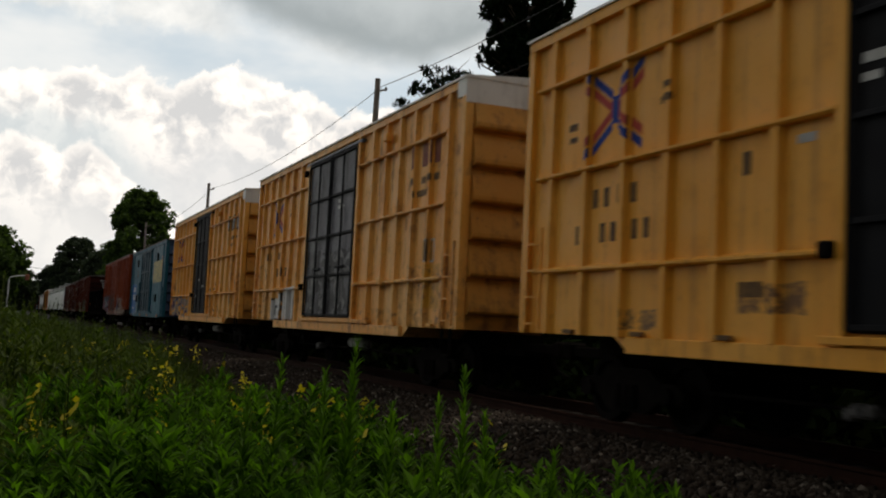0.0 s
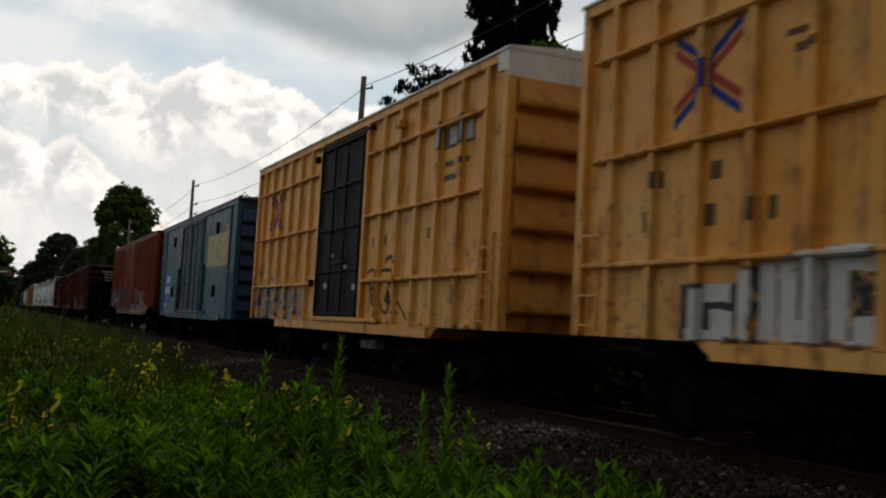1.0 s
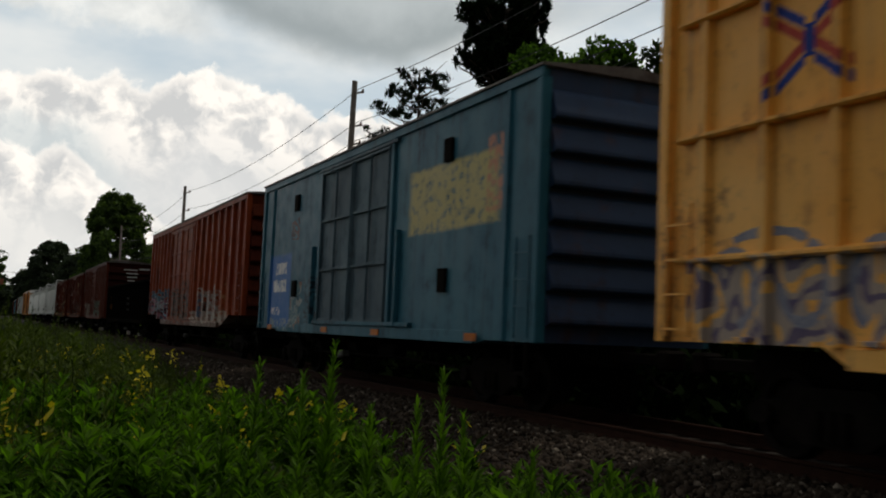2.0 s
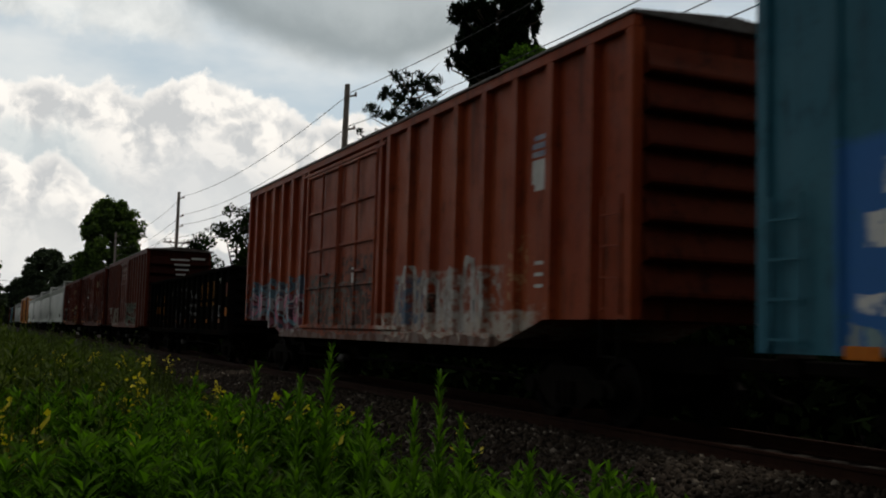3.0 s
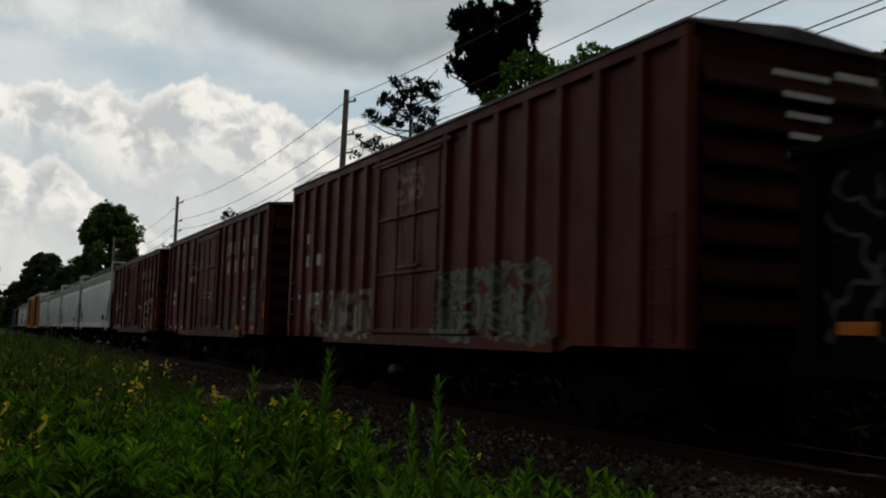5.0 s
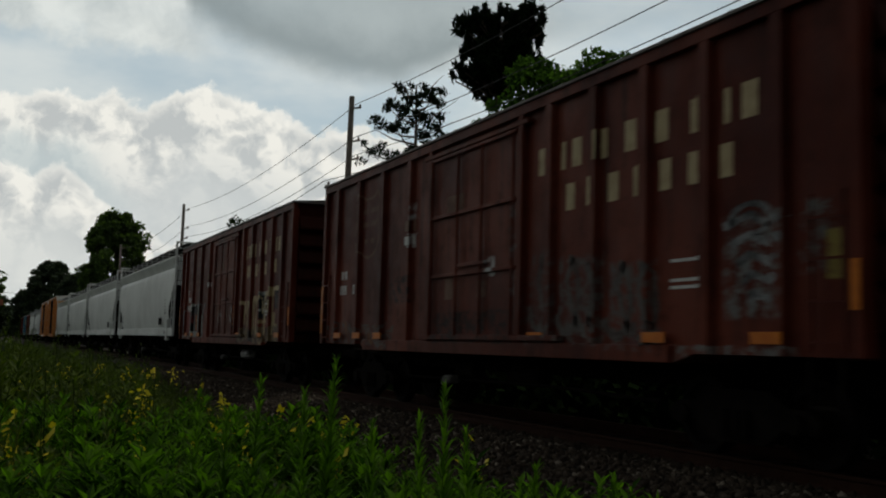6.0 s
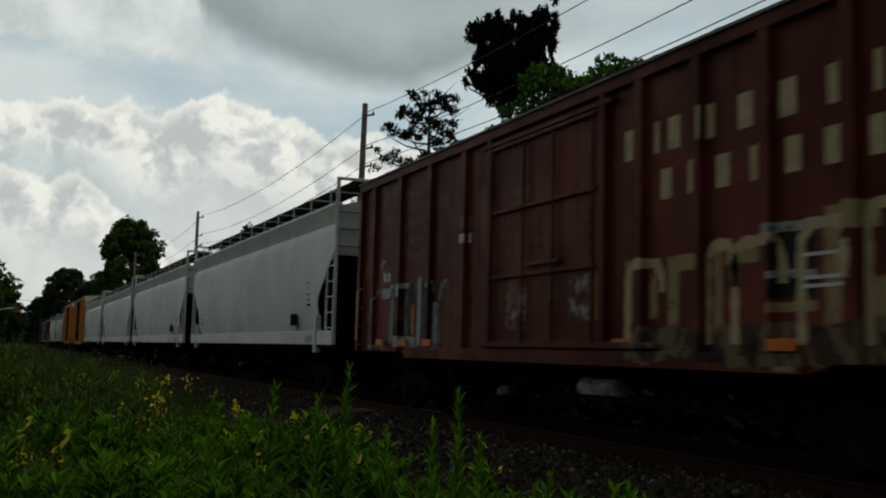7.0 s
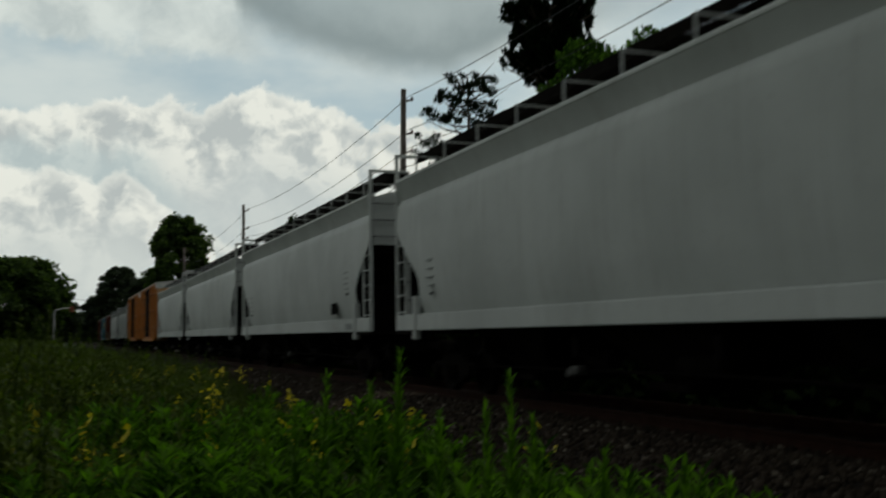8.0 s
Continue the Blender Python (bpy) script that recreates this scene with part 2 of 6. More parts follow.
m_yellow_c = car_paint("yellow_paint_c", (0.82, 0.355, 0.048), (0.88, 0.47, 0.12), wear=0.5, rusty=0.75, rust=(0.22, 0.08, 0.03),
                       patches=[(0.0, 2.2, 1.1, 2.6, (0.22, 0.10, 0.04), 0.40), (14.6, 15.7, 1.1, 2.8, (0.26, 0.13, 0.05), 0.42), (2.2, 6.0, 1.1, 1.4, (0.24, 0.11, 0.05), 0.42), (5.55, 5.85, 1.45, 1.95, BLACK_INK, 0.5), (4.75, 4.95, 1.35, 1.7, BLACK_INK, 0.45)],
                       sprays=[                               (10.4, 15.2, 1.15, 2.0, 1.8, [None, (0.04, 0.06, 0.2), (0.42, 0.36, 0.33), None, (0.42, 0.36, 0.33), (0.04, 0.06, 0.2), (0.42, 0.36, 0.33), None])])
m_yellow_far = car_paint("yellow_paint_far", (0.50, 0.17, 0.03), (0.55, 0.24, 0.06), wear=0.3)
m_blue = car_paint("pale_blue_paint", (0.018, 0.105, 0.155), (0.036, 0.140, 0.190), rough=0.34, spec=0.08, wear=0.55, rusty=0.6, rust=(0.012, 0.022, 0.03), dirt=(0.010, 0.036, 0.05),
                   patches=[(1.3, 4.8, 2.85, 4.0, (0.46, 0.38, 0.15), 0.80), (1.2, 1.7, 3.0, 4.2, (0.5, 0.2, 0.12), 0.6),
                            (12.5, 14.4, 1.1, 2.95, (0.03, 0.13, 0.36), 0.95), (12.9, 13.9, 2.45, 2.75, WHITE_INK, 0.75),
                            (12.9, 14.1, 2.0, 2.3, WHITE_INK, 0.75), (13.4, 14.2, 1.4, 1.6, WHITE_INK, 0.6)],
                   sprays=[(11.5, 12.35, 1.1, 2.2, 3.4, [None, (0.35, 0.14, 0.05), (0.34, 0.38, 0.36), None, (0.25, 0.35, 0.33), None]), (12.3, 14.4, 1.0, 1.3, 3.6, [None, (0.3, 0.36, 0.36), None, (0.3, 0.42, 0.4)]), (8.4, 11.3, 1.2, 2.3, 3.0, [None, None, (0.01, 0.016, 0.025), None, (0.01, 0.016, 0.025), None, None]),
                           (12.0, 12.6, 3.3, 3.8, 4.5, [None, (0.05, 0.02, 0.02), (0.10, 0.05, 0.04), None, (0.03, 0.015, 0.012)])])
m_blue_door = car_paint("soiled_blue_door_paint", (0.028, 0.062, 0.088), (0.06, 0.115, 0.145), dirt=(0.008, 0.012, 0.016), rough=0.5, wear=0.6, rusty=0.6, rust=(0.012, 0.016, 0.02))
# the blue end's weaker light is put into a deeper base colour
m_blue_end = car_paint("shaded_blue_end_paint", (0.016, 0.038, 0.085), (0.028, 0.058, 0.12), dirt=(0.008, 0.010, 0.014), wear=0.6)
m_red = car_paint("oxide_red_paint", dirt=(0.022, 0.010, 0.007), rust=(0.05, 0.018, 0.010), spec=0.06, base=(0.205, 0.031, 0.009), worn=(0.290, 0.060, 0.020), wear=0.6, rusty=0.6,
                  patches=[(2.4, 8.2, 0.95, 1.5, (0.42, 0.37, 0.32), 0.70), (3.4, 7.6, 1.4, 2.2, (0.36, 0.32, 0.29), 0.58), (4.4, 5.4, 1.2, 2.1, (0.48, 0.46, 0.43), 0.55), (6.2, 7.6, 1.3, 2.15, (0.09, 0.13, 0.19), 0.62), (2.6, 3.2, 1.4, 2.6, (0.40, 0.24, 0.12), 0.45), (1.9, 2.6, 1.0, 1.6, (0.36, 0.24, 0.19), 0.45),
                           (8.6, 10.5, 1.2, 2.7, (0.022, 0.012, 0.010), 0.60), (10.7, 12.7, 1.3, 2.4, (0.04, 0.045, 0.04), 0.60), (5.6, 5.9, 1.5, 1.8, (0.02, 0.015, 0.012), 0.7)],
                  sprays=[(13.0, 18.6, 1.5, 2.4, 3.0, [None, (0.06, 0.13, 0.19), (0.25, 0.30, 0.33), (0.05, 0.10, 0.15), (0.10, 0.22, 0.28), None]),
                          (13.3, 18.5, 0.97, 2.0, 2.7, [(0.03, 0.04, 0.06), (0.34, 0.13, 0.19), (0.42, 0.40, 0.41), (0.10, 0.03, 0.03), (0.36, 0.15, 0.21), (0.07, 0.14, 0.19), (0.40, 0.36, 0.38)]),
                          (8.6, 12.6, 1.15, 2.2, 3.0, [None, (0.03, 0.016, 0.012), None, (0.14, 0.12, 0.10), None, (0.03, 0.02, 0.015)]),
                          (2.0, 16.5, 0.9, 1.12, 2.4, [(0.17, 0.11, 0.09), (0.10, 0.035, 0.02), (0.20, 0.15, 0.13)])])
# end paints: grime, plus the shade between cars mixed into the base colours
m_red_end = car_paint("grimed_shaded_red_end_paint", (0.075, 0.013, 0.006), (0.11, 0.024, 0.010), dirt=(0.010, 0.006, 0.005), rust=(0.018, 0.008, 0.006), spec=0.03, wear=0.8, rusty=0.9)
m_brown_end = car_paint("grimed_shaded_brown_end_paint", (0.020, 0.0036, 0.0022), (0.036, 0.008, 0.005), dirt=(0.006, 0.004, 0.003), rust=(0.009, 0.005, 0.004), spec=0.03, wear=0.8, rusty=0.9)
m_yellow_end = car_paint("grimed_shaded_yellow_end_paint", (0.52, 0.22, 0.035), (0.60, 0.29, 0.06), dirt=(0.08, 0.045, 0.022), rust=(0.14, 0.055, 0.022), wear=0.6, rusty=0.8)
m_brown_g = car_paint("brown_paint_g", dirt=(0.022, 0.010, 0.007), rust=(0.05, 0.018, 0.010), spec=0.06, base=(0.072, 0.0105, 0.005), worn=(0.115, 0.026, 0.014), wear=0.55, rusty=0.6,
                      patches=[(7.2, 8.4, 3.6, 4.2, (0.3, 0.2, 0.17), 0.55)],
                      sprays=[(9.6, 13.9, 1.15, 2.1, 2.2, [(0.3, 0.27, 0.22), (0.12, 0.05, 0.04), (0.32, 0.3, 0.25)]),
                              (2.9, 6.6, 1.15, 2.3, 3.0, [None, (0.16, 0.22, 0.18), (0.07, 0.10, 0.08), (0.24, 0.28, 0.23), None, (0.12, 0.17, 0.14), (0.20, 0.24, 0.2)])])
m_brown_h = car_paint("brown_paint_h", dirt=(0.014, 0.006, 0.005), rust=(0.018, 0.006, 0.004), base=(0.046, 0.0060, 0.0028), worn=(0.125, 0.028, 0.015), wear=0.65, rusty=0.7, spec=0.05,
                      patches=[(5.3, 6.1, 1.2, 2.5, (0.075, 0.068, 0.066), 0.52), (4.1, 5.2, 1.2, 2.35, (0.085, 0.078, 0.074), 0.55), (3.0, 4.0, 1.15, 2.2, (0.09, 0.082, 0.08), 0.55), (3.3, 3.8, 1.2, 1.5, (0.10, 0.035, 0.04), 0.5),
                               (1.0, 1.9, 1.5, 2.55, (0.13, 0.135, 0.13), 0.55), (0.4, 0.9, 1.9, 2.6, (0.10, 0.105, 0.10), 0.5), (0.9, 2.7, 1.02, 1.22, (0.15, 0.145, 0.14), 0.6), (0.3, 0.5, 1.85, 2.3, (0.22, 0.17, 0.05), 0.8),
                               (10.15, 10.4, 2.9, 3.15, (0.4, 0.4, 0.4), 0.6), (10.15, 10.35, 3.4, 3.7, (0.3, 0.3, 0.3), 0.5), (7.0, 7.2, 2.2, 2.5, (0.4, 0.4, 0.4), 0.7), (6.3, 6.4, 1.9, 3.2, (0.12, 0.11, 0.11), 0.5), (10.3, 11.4, 1.9, 2.4, (0.012, 0.006, 0.006), 0.6), (6.4, 9.2, 1.2, 1.7, (0.012, 0.006, 0.006), 0.6)],
                      sprays=[
                              (11.2, 15.0, 1.12, 1.55, 4.0, [None, (0.08, 0.07, 0.065), None, (0.10, 0.09, 0.085), None, (0.16, 0.07, 0.02)])])
CREAM, CHALK, PITCH, BERRY = (0.25, 0.19, 0.095), (0.26, 0.28, 0.26), (0.008, 0.010, 0.010), (0.13, 0.022, 0.022)
m_brown_i = car_paint("brown_paint_i", dirt=(0.014, 0.006, 0.005), rust=(0.018, 0.006, 0.004), base=(0.050, 0.0066, 0.0030), worn=(0.130, 0.029, 0.016), wear=0.65, rusty=0.7, spec=0.05,
                      patches=[(14.9, 15.02, 1.3, 2.2, (0.12, 0.2, 0.2), 0.9), (14.0, 14.65, 1.4, 2.3, BERRY, 0.75), (12.65, 13.72, 1.4, 2.36, PITCH, 1.0),
                               (13.72, 13.92, 1.3, 2.42, CHALK, 0.95), (12.55, 13.7, 1.22, 1.42, CHALK, 0.95), (12.85, 13.6, 2.32, 2.42, CHALK, 0.9), (12.3, 12.48, 1.25, 2.5, CHALK, 0.95),
                               (12.9, 13.5, 1.7, 2.1, BERRY, 0.7), (11.8, 12.28, 1.5, 2.4, PITCH, 1.0), (11.5, 11.75, 1.2, 2.0, CHALK, 0.8), (14.0, 15.0, 1.14, 1.26, CHALK, 0.5),
                               (14.15, 14.5, 2.55, 2.95, CHALK, 0.5), (14.1, 14.42, 2.3, 2.5, CHALK, 0.5),
                               (5.55, 5.75, 1.28, 2.3, CREAM, 0.95), (4.95, 5.55, 1.28, 1.45, CREAM, 0.9), (5.1, 5.25, 1.6, 2.25, CREAM, 0.8), (4.3, 4.9, 2.12, 2.3, CREAM, 0.9), (4.7, 4.9, 1.3, 2.2, CREAM, 0.9),
                               (3.95, 4.1, 1.3, 2.35, CREAM, 0.9), (3.3, 3.9, 2.15, 2.35, CREAM, 0.9), (3.5, 3.9, 1.3, 1.5, CREAM, 0.9), (2.6, 3.2, 1.75, 2.5, PITCH, 1.0), (2.55, 3.25, 2.4, 2.5, CHALK, 0.85), (2.6, 3.2, 1.95, 2.02, CHALK, 0.8),
                               (2.6, 3.2, 1.62, 1.72, CREAM, 0.9), (2.85, 3.1, 1.05, 1.5, CREAM, 0.9), (1.85, 2.5, 2.35, 2.6, CREAM, 0.9), (2.3, 2.5, 1.5, 2.4, CREAM, 0.85), (1.5, 1.75, 1.1, 1.6, CREAM, 0.9), (1.7, 1.95, 1.5, 1.9, CREAM, 0.9), (1.3, 1.8, 2.0, 2.6, PITCH, 0.8),
                               (6.4, 7.0, 1.6, 2.2, (0.25, 0.25, 0.24), 0.5), (8.2, 8.8, 1.5, 2.1, (0.25, 0.25, 0.24), 0.5)],
                      sprays=[(1.1, 5.8, 1.1, 1.5, 3.0, [PITCH, (0.05, 0.03, 0.02), (0.16, 0.12, 0.07), (0.05, 0.03, 0.02)])])
m_hopper = car_paint("hopper_white_paint", (0.62, 0.64, 0.62), (0.52, 0.54, 0.52), wear=0.18, rusty=0.06, dirt=(0.22, 0.2, 0.17), rough=0.45)
m_hopper_far = car_paint("hopper_grey_paint", (0.42, 0.44, 0.43), (0.34, 0.36, 0.35), wear=0.2, rusty=0.1, dirt=(0.2, 0.18, 0.16), rough=0.5)
m_gondola = car_paint("black_gondola_paint", dirt=(0.010, 0.008, 0.007), spec=0.0, rough=0.8, base=(0.0035, 0.005, 0.005), worn=(0.010, 0.008, 0.007), wear=0.35, rusty=0.4, rust=(0.025, 0.012, 0.008),
                      sprays=[(5.3, 15.8, 1.1, 2.8, 2.4, [None, None, None, (0.09, 0.09, 0.09), None, None, None, (0.045, 0.022, 0.016), None]), (2.35, 3.0, 1.3, 1.85, 4.0, [None, (0.14, 0.15, 0.15), None, (0.12, 0.12, 0.12), None])])
m_black_door = car_paint("black_door_paint", (0.009, 0.0095, 0.011), (0.015, 0.015, 0.017), dirt=(0.016, 0.012, 0.010), rust=(0.03, 0.015, 0.01), wear=0.25, rusty=0.15, rough=0.5, spec=0.06)
m_grey_door = car_paint("worn_dark_door_paint", (0.040, 0.041, 0.048), (0.13, 0.13, 0.15), dirt=(0.010, 0.009, 0.008), rust=(0.03, 0.014, 0.01), wear=0.7, rusty=0.5, rough=0.42, spec=0.30,
                        sprays=[(5.7, 9.8, 1.25, 2.9, 2.0, [(0.012, 0.012, 0.013), None, (0.012, 0.012, 0.013), (0.20, 0.20, 0.20), (0.012, 0.012, 0.013), (0.02, 0.02, 0.02), None])])
m_roof_white = car_paint("white_roof_paint", (0.84, 0.83, 0.79), (0.72, 0.70, 0.66), wear=0.2, rusty=0.15)
m_roof_metal = plain("galvanised_roof", (0.15, 0.14, 0.13), (0.07, 0.052, 0.045), 1.5, 0.6, 0.1)
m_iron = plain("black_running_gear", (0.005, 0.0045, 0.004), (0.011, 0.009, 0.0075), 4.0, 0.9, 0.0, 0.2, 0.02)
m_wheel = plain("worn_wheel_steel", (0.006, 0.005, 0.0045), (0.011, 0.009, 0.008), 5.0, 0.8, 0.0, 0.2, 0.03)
# whitish tank; the light that catches it is also put into this colour
m_tank = plain("pale_lit_air_tank_paint", (0.50, 0.50, 0.49), (0.03, 0.03, 0.03), 3.0, 0.5)
# pale tone that paints small glints into the dark underframe
m_glint = plain("underframe_glint", (0.16, 0.155, 0.15), (0.02, 0.02, 0.02), 7.0, 0.6)
m_orange = plain("orange_reflector", (0.50, 0.145, 0.008), (0.38, 0.10, 0.008), 8.0, 0.4)
m_mark_dark = plain("dark_stencil", (0.09, 0.055, 0.03), (0.24, 0.13, 0.045), 7.0, 0.6)
m_spray_chalk = plain("worn_pale_spray_paint", (0.20, 0.205, 0.21), (0.012, 0.012, 0.013), 2.0, 0.7)
m_spray_dust = plain("thin_grey_spray_paint", (0.11, 0.105, 0.10), (0.045, 0.030, 0.027), 3.0, 0.8)
m_mark_faint = plain("faint_worn_stencil", (0.17, 0.105, 0.075), (0.075, 0.035, 0.026), 4.0, 0.7)
m_spray_white = plain("white_spray_paint", (0.48, 0.46, 0.44), (0.20, 0.17, 0.15), 3.0, 0.7)
m_spray_sky = plain("pale_blue_spray_paint", (0.10, 0.25, 0.34), (0.30, 0.42, 0.48), 3.0, 0.6)
m_spray_pink = plain("pink_spray_paint", (0.50, 0.15, 0.24), (0.56, 0.32, 0.38), 3.0, 0.6)
m_spray_black = plain("black_spray_paint", (0.02, 0.018, 0.016), (0.10, 0.065, 0.03), 6.0, 0.6)
m_mark_white = plain("white_stencil", (0.55, 0.55, 0.53), (0.42, 0.41, 0.39), 7.0, 0.6)
m_mark_cream = plain("cream_stencil", (0.42, 0.34, 0.20), (0.30, 0.23, 0.13), 7.0, 0.6)
m_mark_yellow = plain("yellow_stencil", (0.44, 0.18, 0.014), (0.30, 0.115, 0.012), 7.0, 0.6)
m_mark_blue = plain("blue_logo_paint", BLUE_INK, (0.03, 0.06, 0.27), 6.0, 0.6)
m_mark_slate = plain("slate_logo_paint", (0.16, 0.17, 0.24), (0.30, 0.30, 0.34), 6.0, 0.6)
m_mark_red = plain("red_logo_paint", RED_INK, (0.48, 0.09, 0.06), 6.0, 0.6)
m_mark_maroon = plain("faded_maroon_stencil", (0.20, 0.06, 0.05), (0.32, 0.13, 0.07), 6.0, 0.6)
m_rail = plain("rusty_rail", (0.022, 0.009, 0.006), (0.032, 0.014, 0.009), 5.0, 0.8, 0.0, 0.2, 0.05)
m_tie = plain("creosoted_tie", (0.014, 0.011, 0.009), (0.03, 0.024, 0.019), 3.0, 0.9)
m_pole = plain("weathered_pole_wood", (0.17, 0.145, 0.125), (0.27, 0.235, 0.205), 2.5, 0.9, 0.0, 0.5)
m_bark = plain("bark", (0.05, 0.038, 0.028), (0.10, 0.08, 0.06), 3.0, 0.95, 0.0, 0.6)
m_wire = plain("dark_cable", (0.02, 0.02, 0.022), (0.04, 0.04, 0.042), 2.0, 0.6)
m_insulator = plain("brown_insulator", (0.06, 0.03, 0.02), (0.1, 0.06, 0.04), 6.0, 0.25)
m_mast = plain("white_mast_paint", (0.6, 0.6, 0.58), (0.48, 0.48, 0.46), 3.0, 0.5)
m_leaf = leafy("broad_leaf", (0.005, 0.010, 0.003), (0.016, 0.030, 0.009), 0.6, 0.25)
# lit copy of the broad leaf: the glow of backlit sprays is in its colour
m_leaf_backlit = leafy("sunlit_leaf", (0.013, 0.028, 0.007), (0.070, 0.135, 0.032), 0.5, 0.50)
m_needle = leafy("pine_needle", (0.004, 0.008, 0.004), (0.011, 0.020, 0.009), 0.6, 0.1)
# shaded copy of the leaf: shade below the trees painted in as near black
m_under_shaded = leafy("shaded_undergrowth_leaf", (0.003, 0.006, 0.002), (0.009, 0.016, 0.005), 0.9, 0.0)
for m in (m_under_shaded, m_leaf, m_leaf_backlit, m_needle):
    m.node_tree.nodes["Principled BSDF"].inputs["Specular IOR Level"].default_value = 0.0
m_weed = leafy("weed_leaf", (0.006, 0.020, 0.0014), (0.082, 0.175, 0.012), 0.5, 0.45)
m_weed.node_tree.nodes["Principled BSDF"].inputs["Specular IOR Level"].default_value = 0.02
m_mid = leafy("tree_leaf", (0.026, 0.046, 0.014), (0.080, 0.125, 0.038), 0.8, 0.40)
m_weed_single = leafy("single_weed_leaf", (0.028, 0.066, 0.004), (0.085, 0.175, 0.012), 0.5, 0.45, single=True)
m_grass = leafy("grass_blade", (0.014, 0.028, 0.003), (0.074, 0.104, 0.012), 0.6, 0.35)
m_flower = leafy("yellow_flower", (0.40, 0.31, 0.012), (0.58, 0.48, 0.05), 0.6, 0.3)
# distance haze is mixed into this leaf colour as a paler grey-green
m_far = leafy("haze_toned_foliage", (0.022, 0.034, 0.022), (0.050, 0.068, 0.042), 0.7, 0.2)

m_stone, n_, b_ = material("ballast_stone", 0.9)
r_ = n_.add("ShaderNodeNewGeometry").outputs["Random Per Island"]
g_, _ = n_.noise(n_.add("ShaderNodeTexCoord").outputs["Object"], 40, 3)
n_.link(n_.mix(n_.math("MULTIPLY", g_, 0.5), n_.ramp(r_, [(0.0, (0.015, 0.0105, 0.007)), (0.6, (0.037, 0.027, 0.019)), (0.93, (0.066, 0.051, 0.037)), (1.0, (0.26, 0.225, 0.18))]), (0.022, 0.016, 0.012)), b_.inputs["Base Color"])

m_ground, n_, b_ = material("weedy_earth", 0.95)
p_ = n_.add("ShaderNodeTexCoord").outputs["Object"]
sp_ = n_.add("ShaderNodeSeparateXYZ")
n_.link(p_, sp_.inputs[0])
big_, _ = n_.noise(p_, 0.35, 5)
small_, _ = n_.noise(p_, 9.0, 5, 0.7)
green_ = n_.mix(n_.smooth(small_, 0.3, 0.7), (0.010, 0.018, 0.005), (0.026, 0.042, 0.011))
# bare earth strip, with the shade under and beyond the train painted in
shaded_earth_ = n_.mix(n_.smooth(small_, 0.3, 0.7), (0.008, 0.006, 0.0045), (0.020, 0.015, 0.012))
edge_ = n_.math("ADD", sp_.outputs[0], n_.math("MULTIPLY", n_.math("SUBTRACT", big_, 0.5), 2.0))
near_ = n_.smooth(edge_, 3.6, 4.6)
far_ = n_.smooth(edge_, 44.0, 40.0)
n_.link(n_.mix(n_.math("MULTIPLY", near_, far_), green_, shaded_earth_), b_.inputs["Base Color"])
n_.link(n_.bump(small_, 0.6, 0.05), b_.inputs["Normal"])

# ---------------------------------------------------------------- mesh helpers


def bx(bm, x0, x1, y0, y1, z0, z1, bevel=0.0):
    v = [bm.verts.new((x, y, z)) for x in (x0, x1) for y in (y0, y1) for z in (z0, z1)]
    fs = [bm.faces.new([v[i] for i in q]) for q in ((0, 1, 3, 2), (4, 6, 7, 5), (0, 4, 5, 1), (2, 3, 7, 6), (0, 2, 6, 4), (1, 5, 7, 3))]
    if bevel:
        es = {e for f in fs for e in f.edges}
        bmesh.ops.bevel(bm, geom=list(es), offset=bevel, segments=1, affect="EDGES", profile=0.5)
    return bm


def block(x0, x1, y0, y1, z0, z1, bevel=0.0):
    return bx(bmesh.new(), x0, x1, y0, y1, z0, z1, bevel)


def prism_x(bm, outline, x0, x1):
    """A flat outline of (y, z), drawn out along x."""
    a = [bm.verts.new((x0, y, z)) for y, z in outline]
    b = [bm.verts.new((x1, y, z)) for y, z in outline]
    bm.faces.new(a)
    bm.faces.new(b[::-1])
    for i in range(len(a)):
        j = (i + 1) % len(a)
        bm.faces.new((a[j], a[i], b[i], b[j]))
    bmesh.ops.recalc_face_normals(bm, faces=bm.faces[:])
    return bm


def prism_y(bm, outline, y0, y1):
    """A flat outline of (x, z), drawn out along y."""
    a = [bm.verts.new((x, y0, z)) for x, z in outline]
    b = [bm.verts.new((x, y1, z)) for x, z in outline]
    bm.faces.new(a)
    bm.faces.new(b[::-1])
    for i in range(len(a)):
        j = (i + 1) % len(a)
        bm.faces.new((a[j], a[i], b[i], b[j]))
    bmesh.ops.recalc_face_normals(bm, faces=bm.faces[:])
    return bm


def tube(bm, points, radii, sides=8):
    """A round bar through the points, with a radius at each."""
    rings = []
    pts = [Vector(p) for p in points]
    for i, p in enumerate(pts):
        d = (pts[min(i + 1, len(pts) - 1)] - pts[max(i - 1, 0)]).normalized()
        u = d.orthogonal().normalized() if abs(d.z) > 0.9 else d.cross(Vector((0, 0, 1))).normalized()
        w = d.cross(u)
        r = radii[i] if isinstance(radii, (list, tuple)) else radii
        rings.append([bm.verts.new(p + (u * math.cos(k * math.tau / sides) + w * math.sin(k * math.tau / sides)) * r) for k in range(sides)])
    for a, b in zip(rings, rings[1:]):
        for k in range(sides):
            bm.faces.new((a[k], a[(k + 1) % sides], b[(k + 1) % sides], b[k]))
    bm.faces.new(rings[0][::-1])
    bm.faces.new(rings[-1])
    return bm


def mesh_of(name, bm, mat, smooth=False):
    me = bpy.data.meshes.new(name)
    bm.to_mesh(me)
    bm.free()
    me.materials.append(mat)
    if smooth:
        me.shade_smooth()
    return me


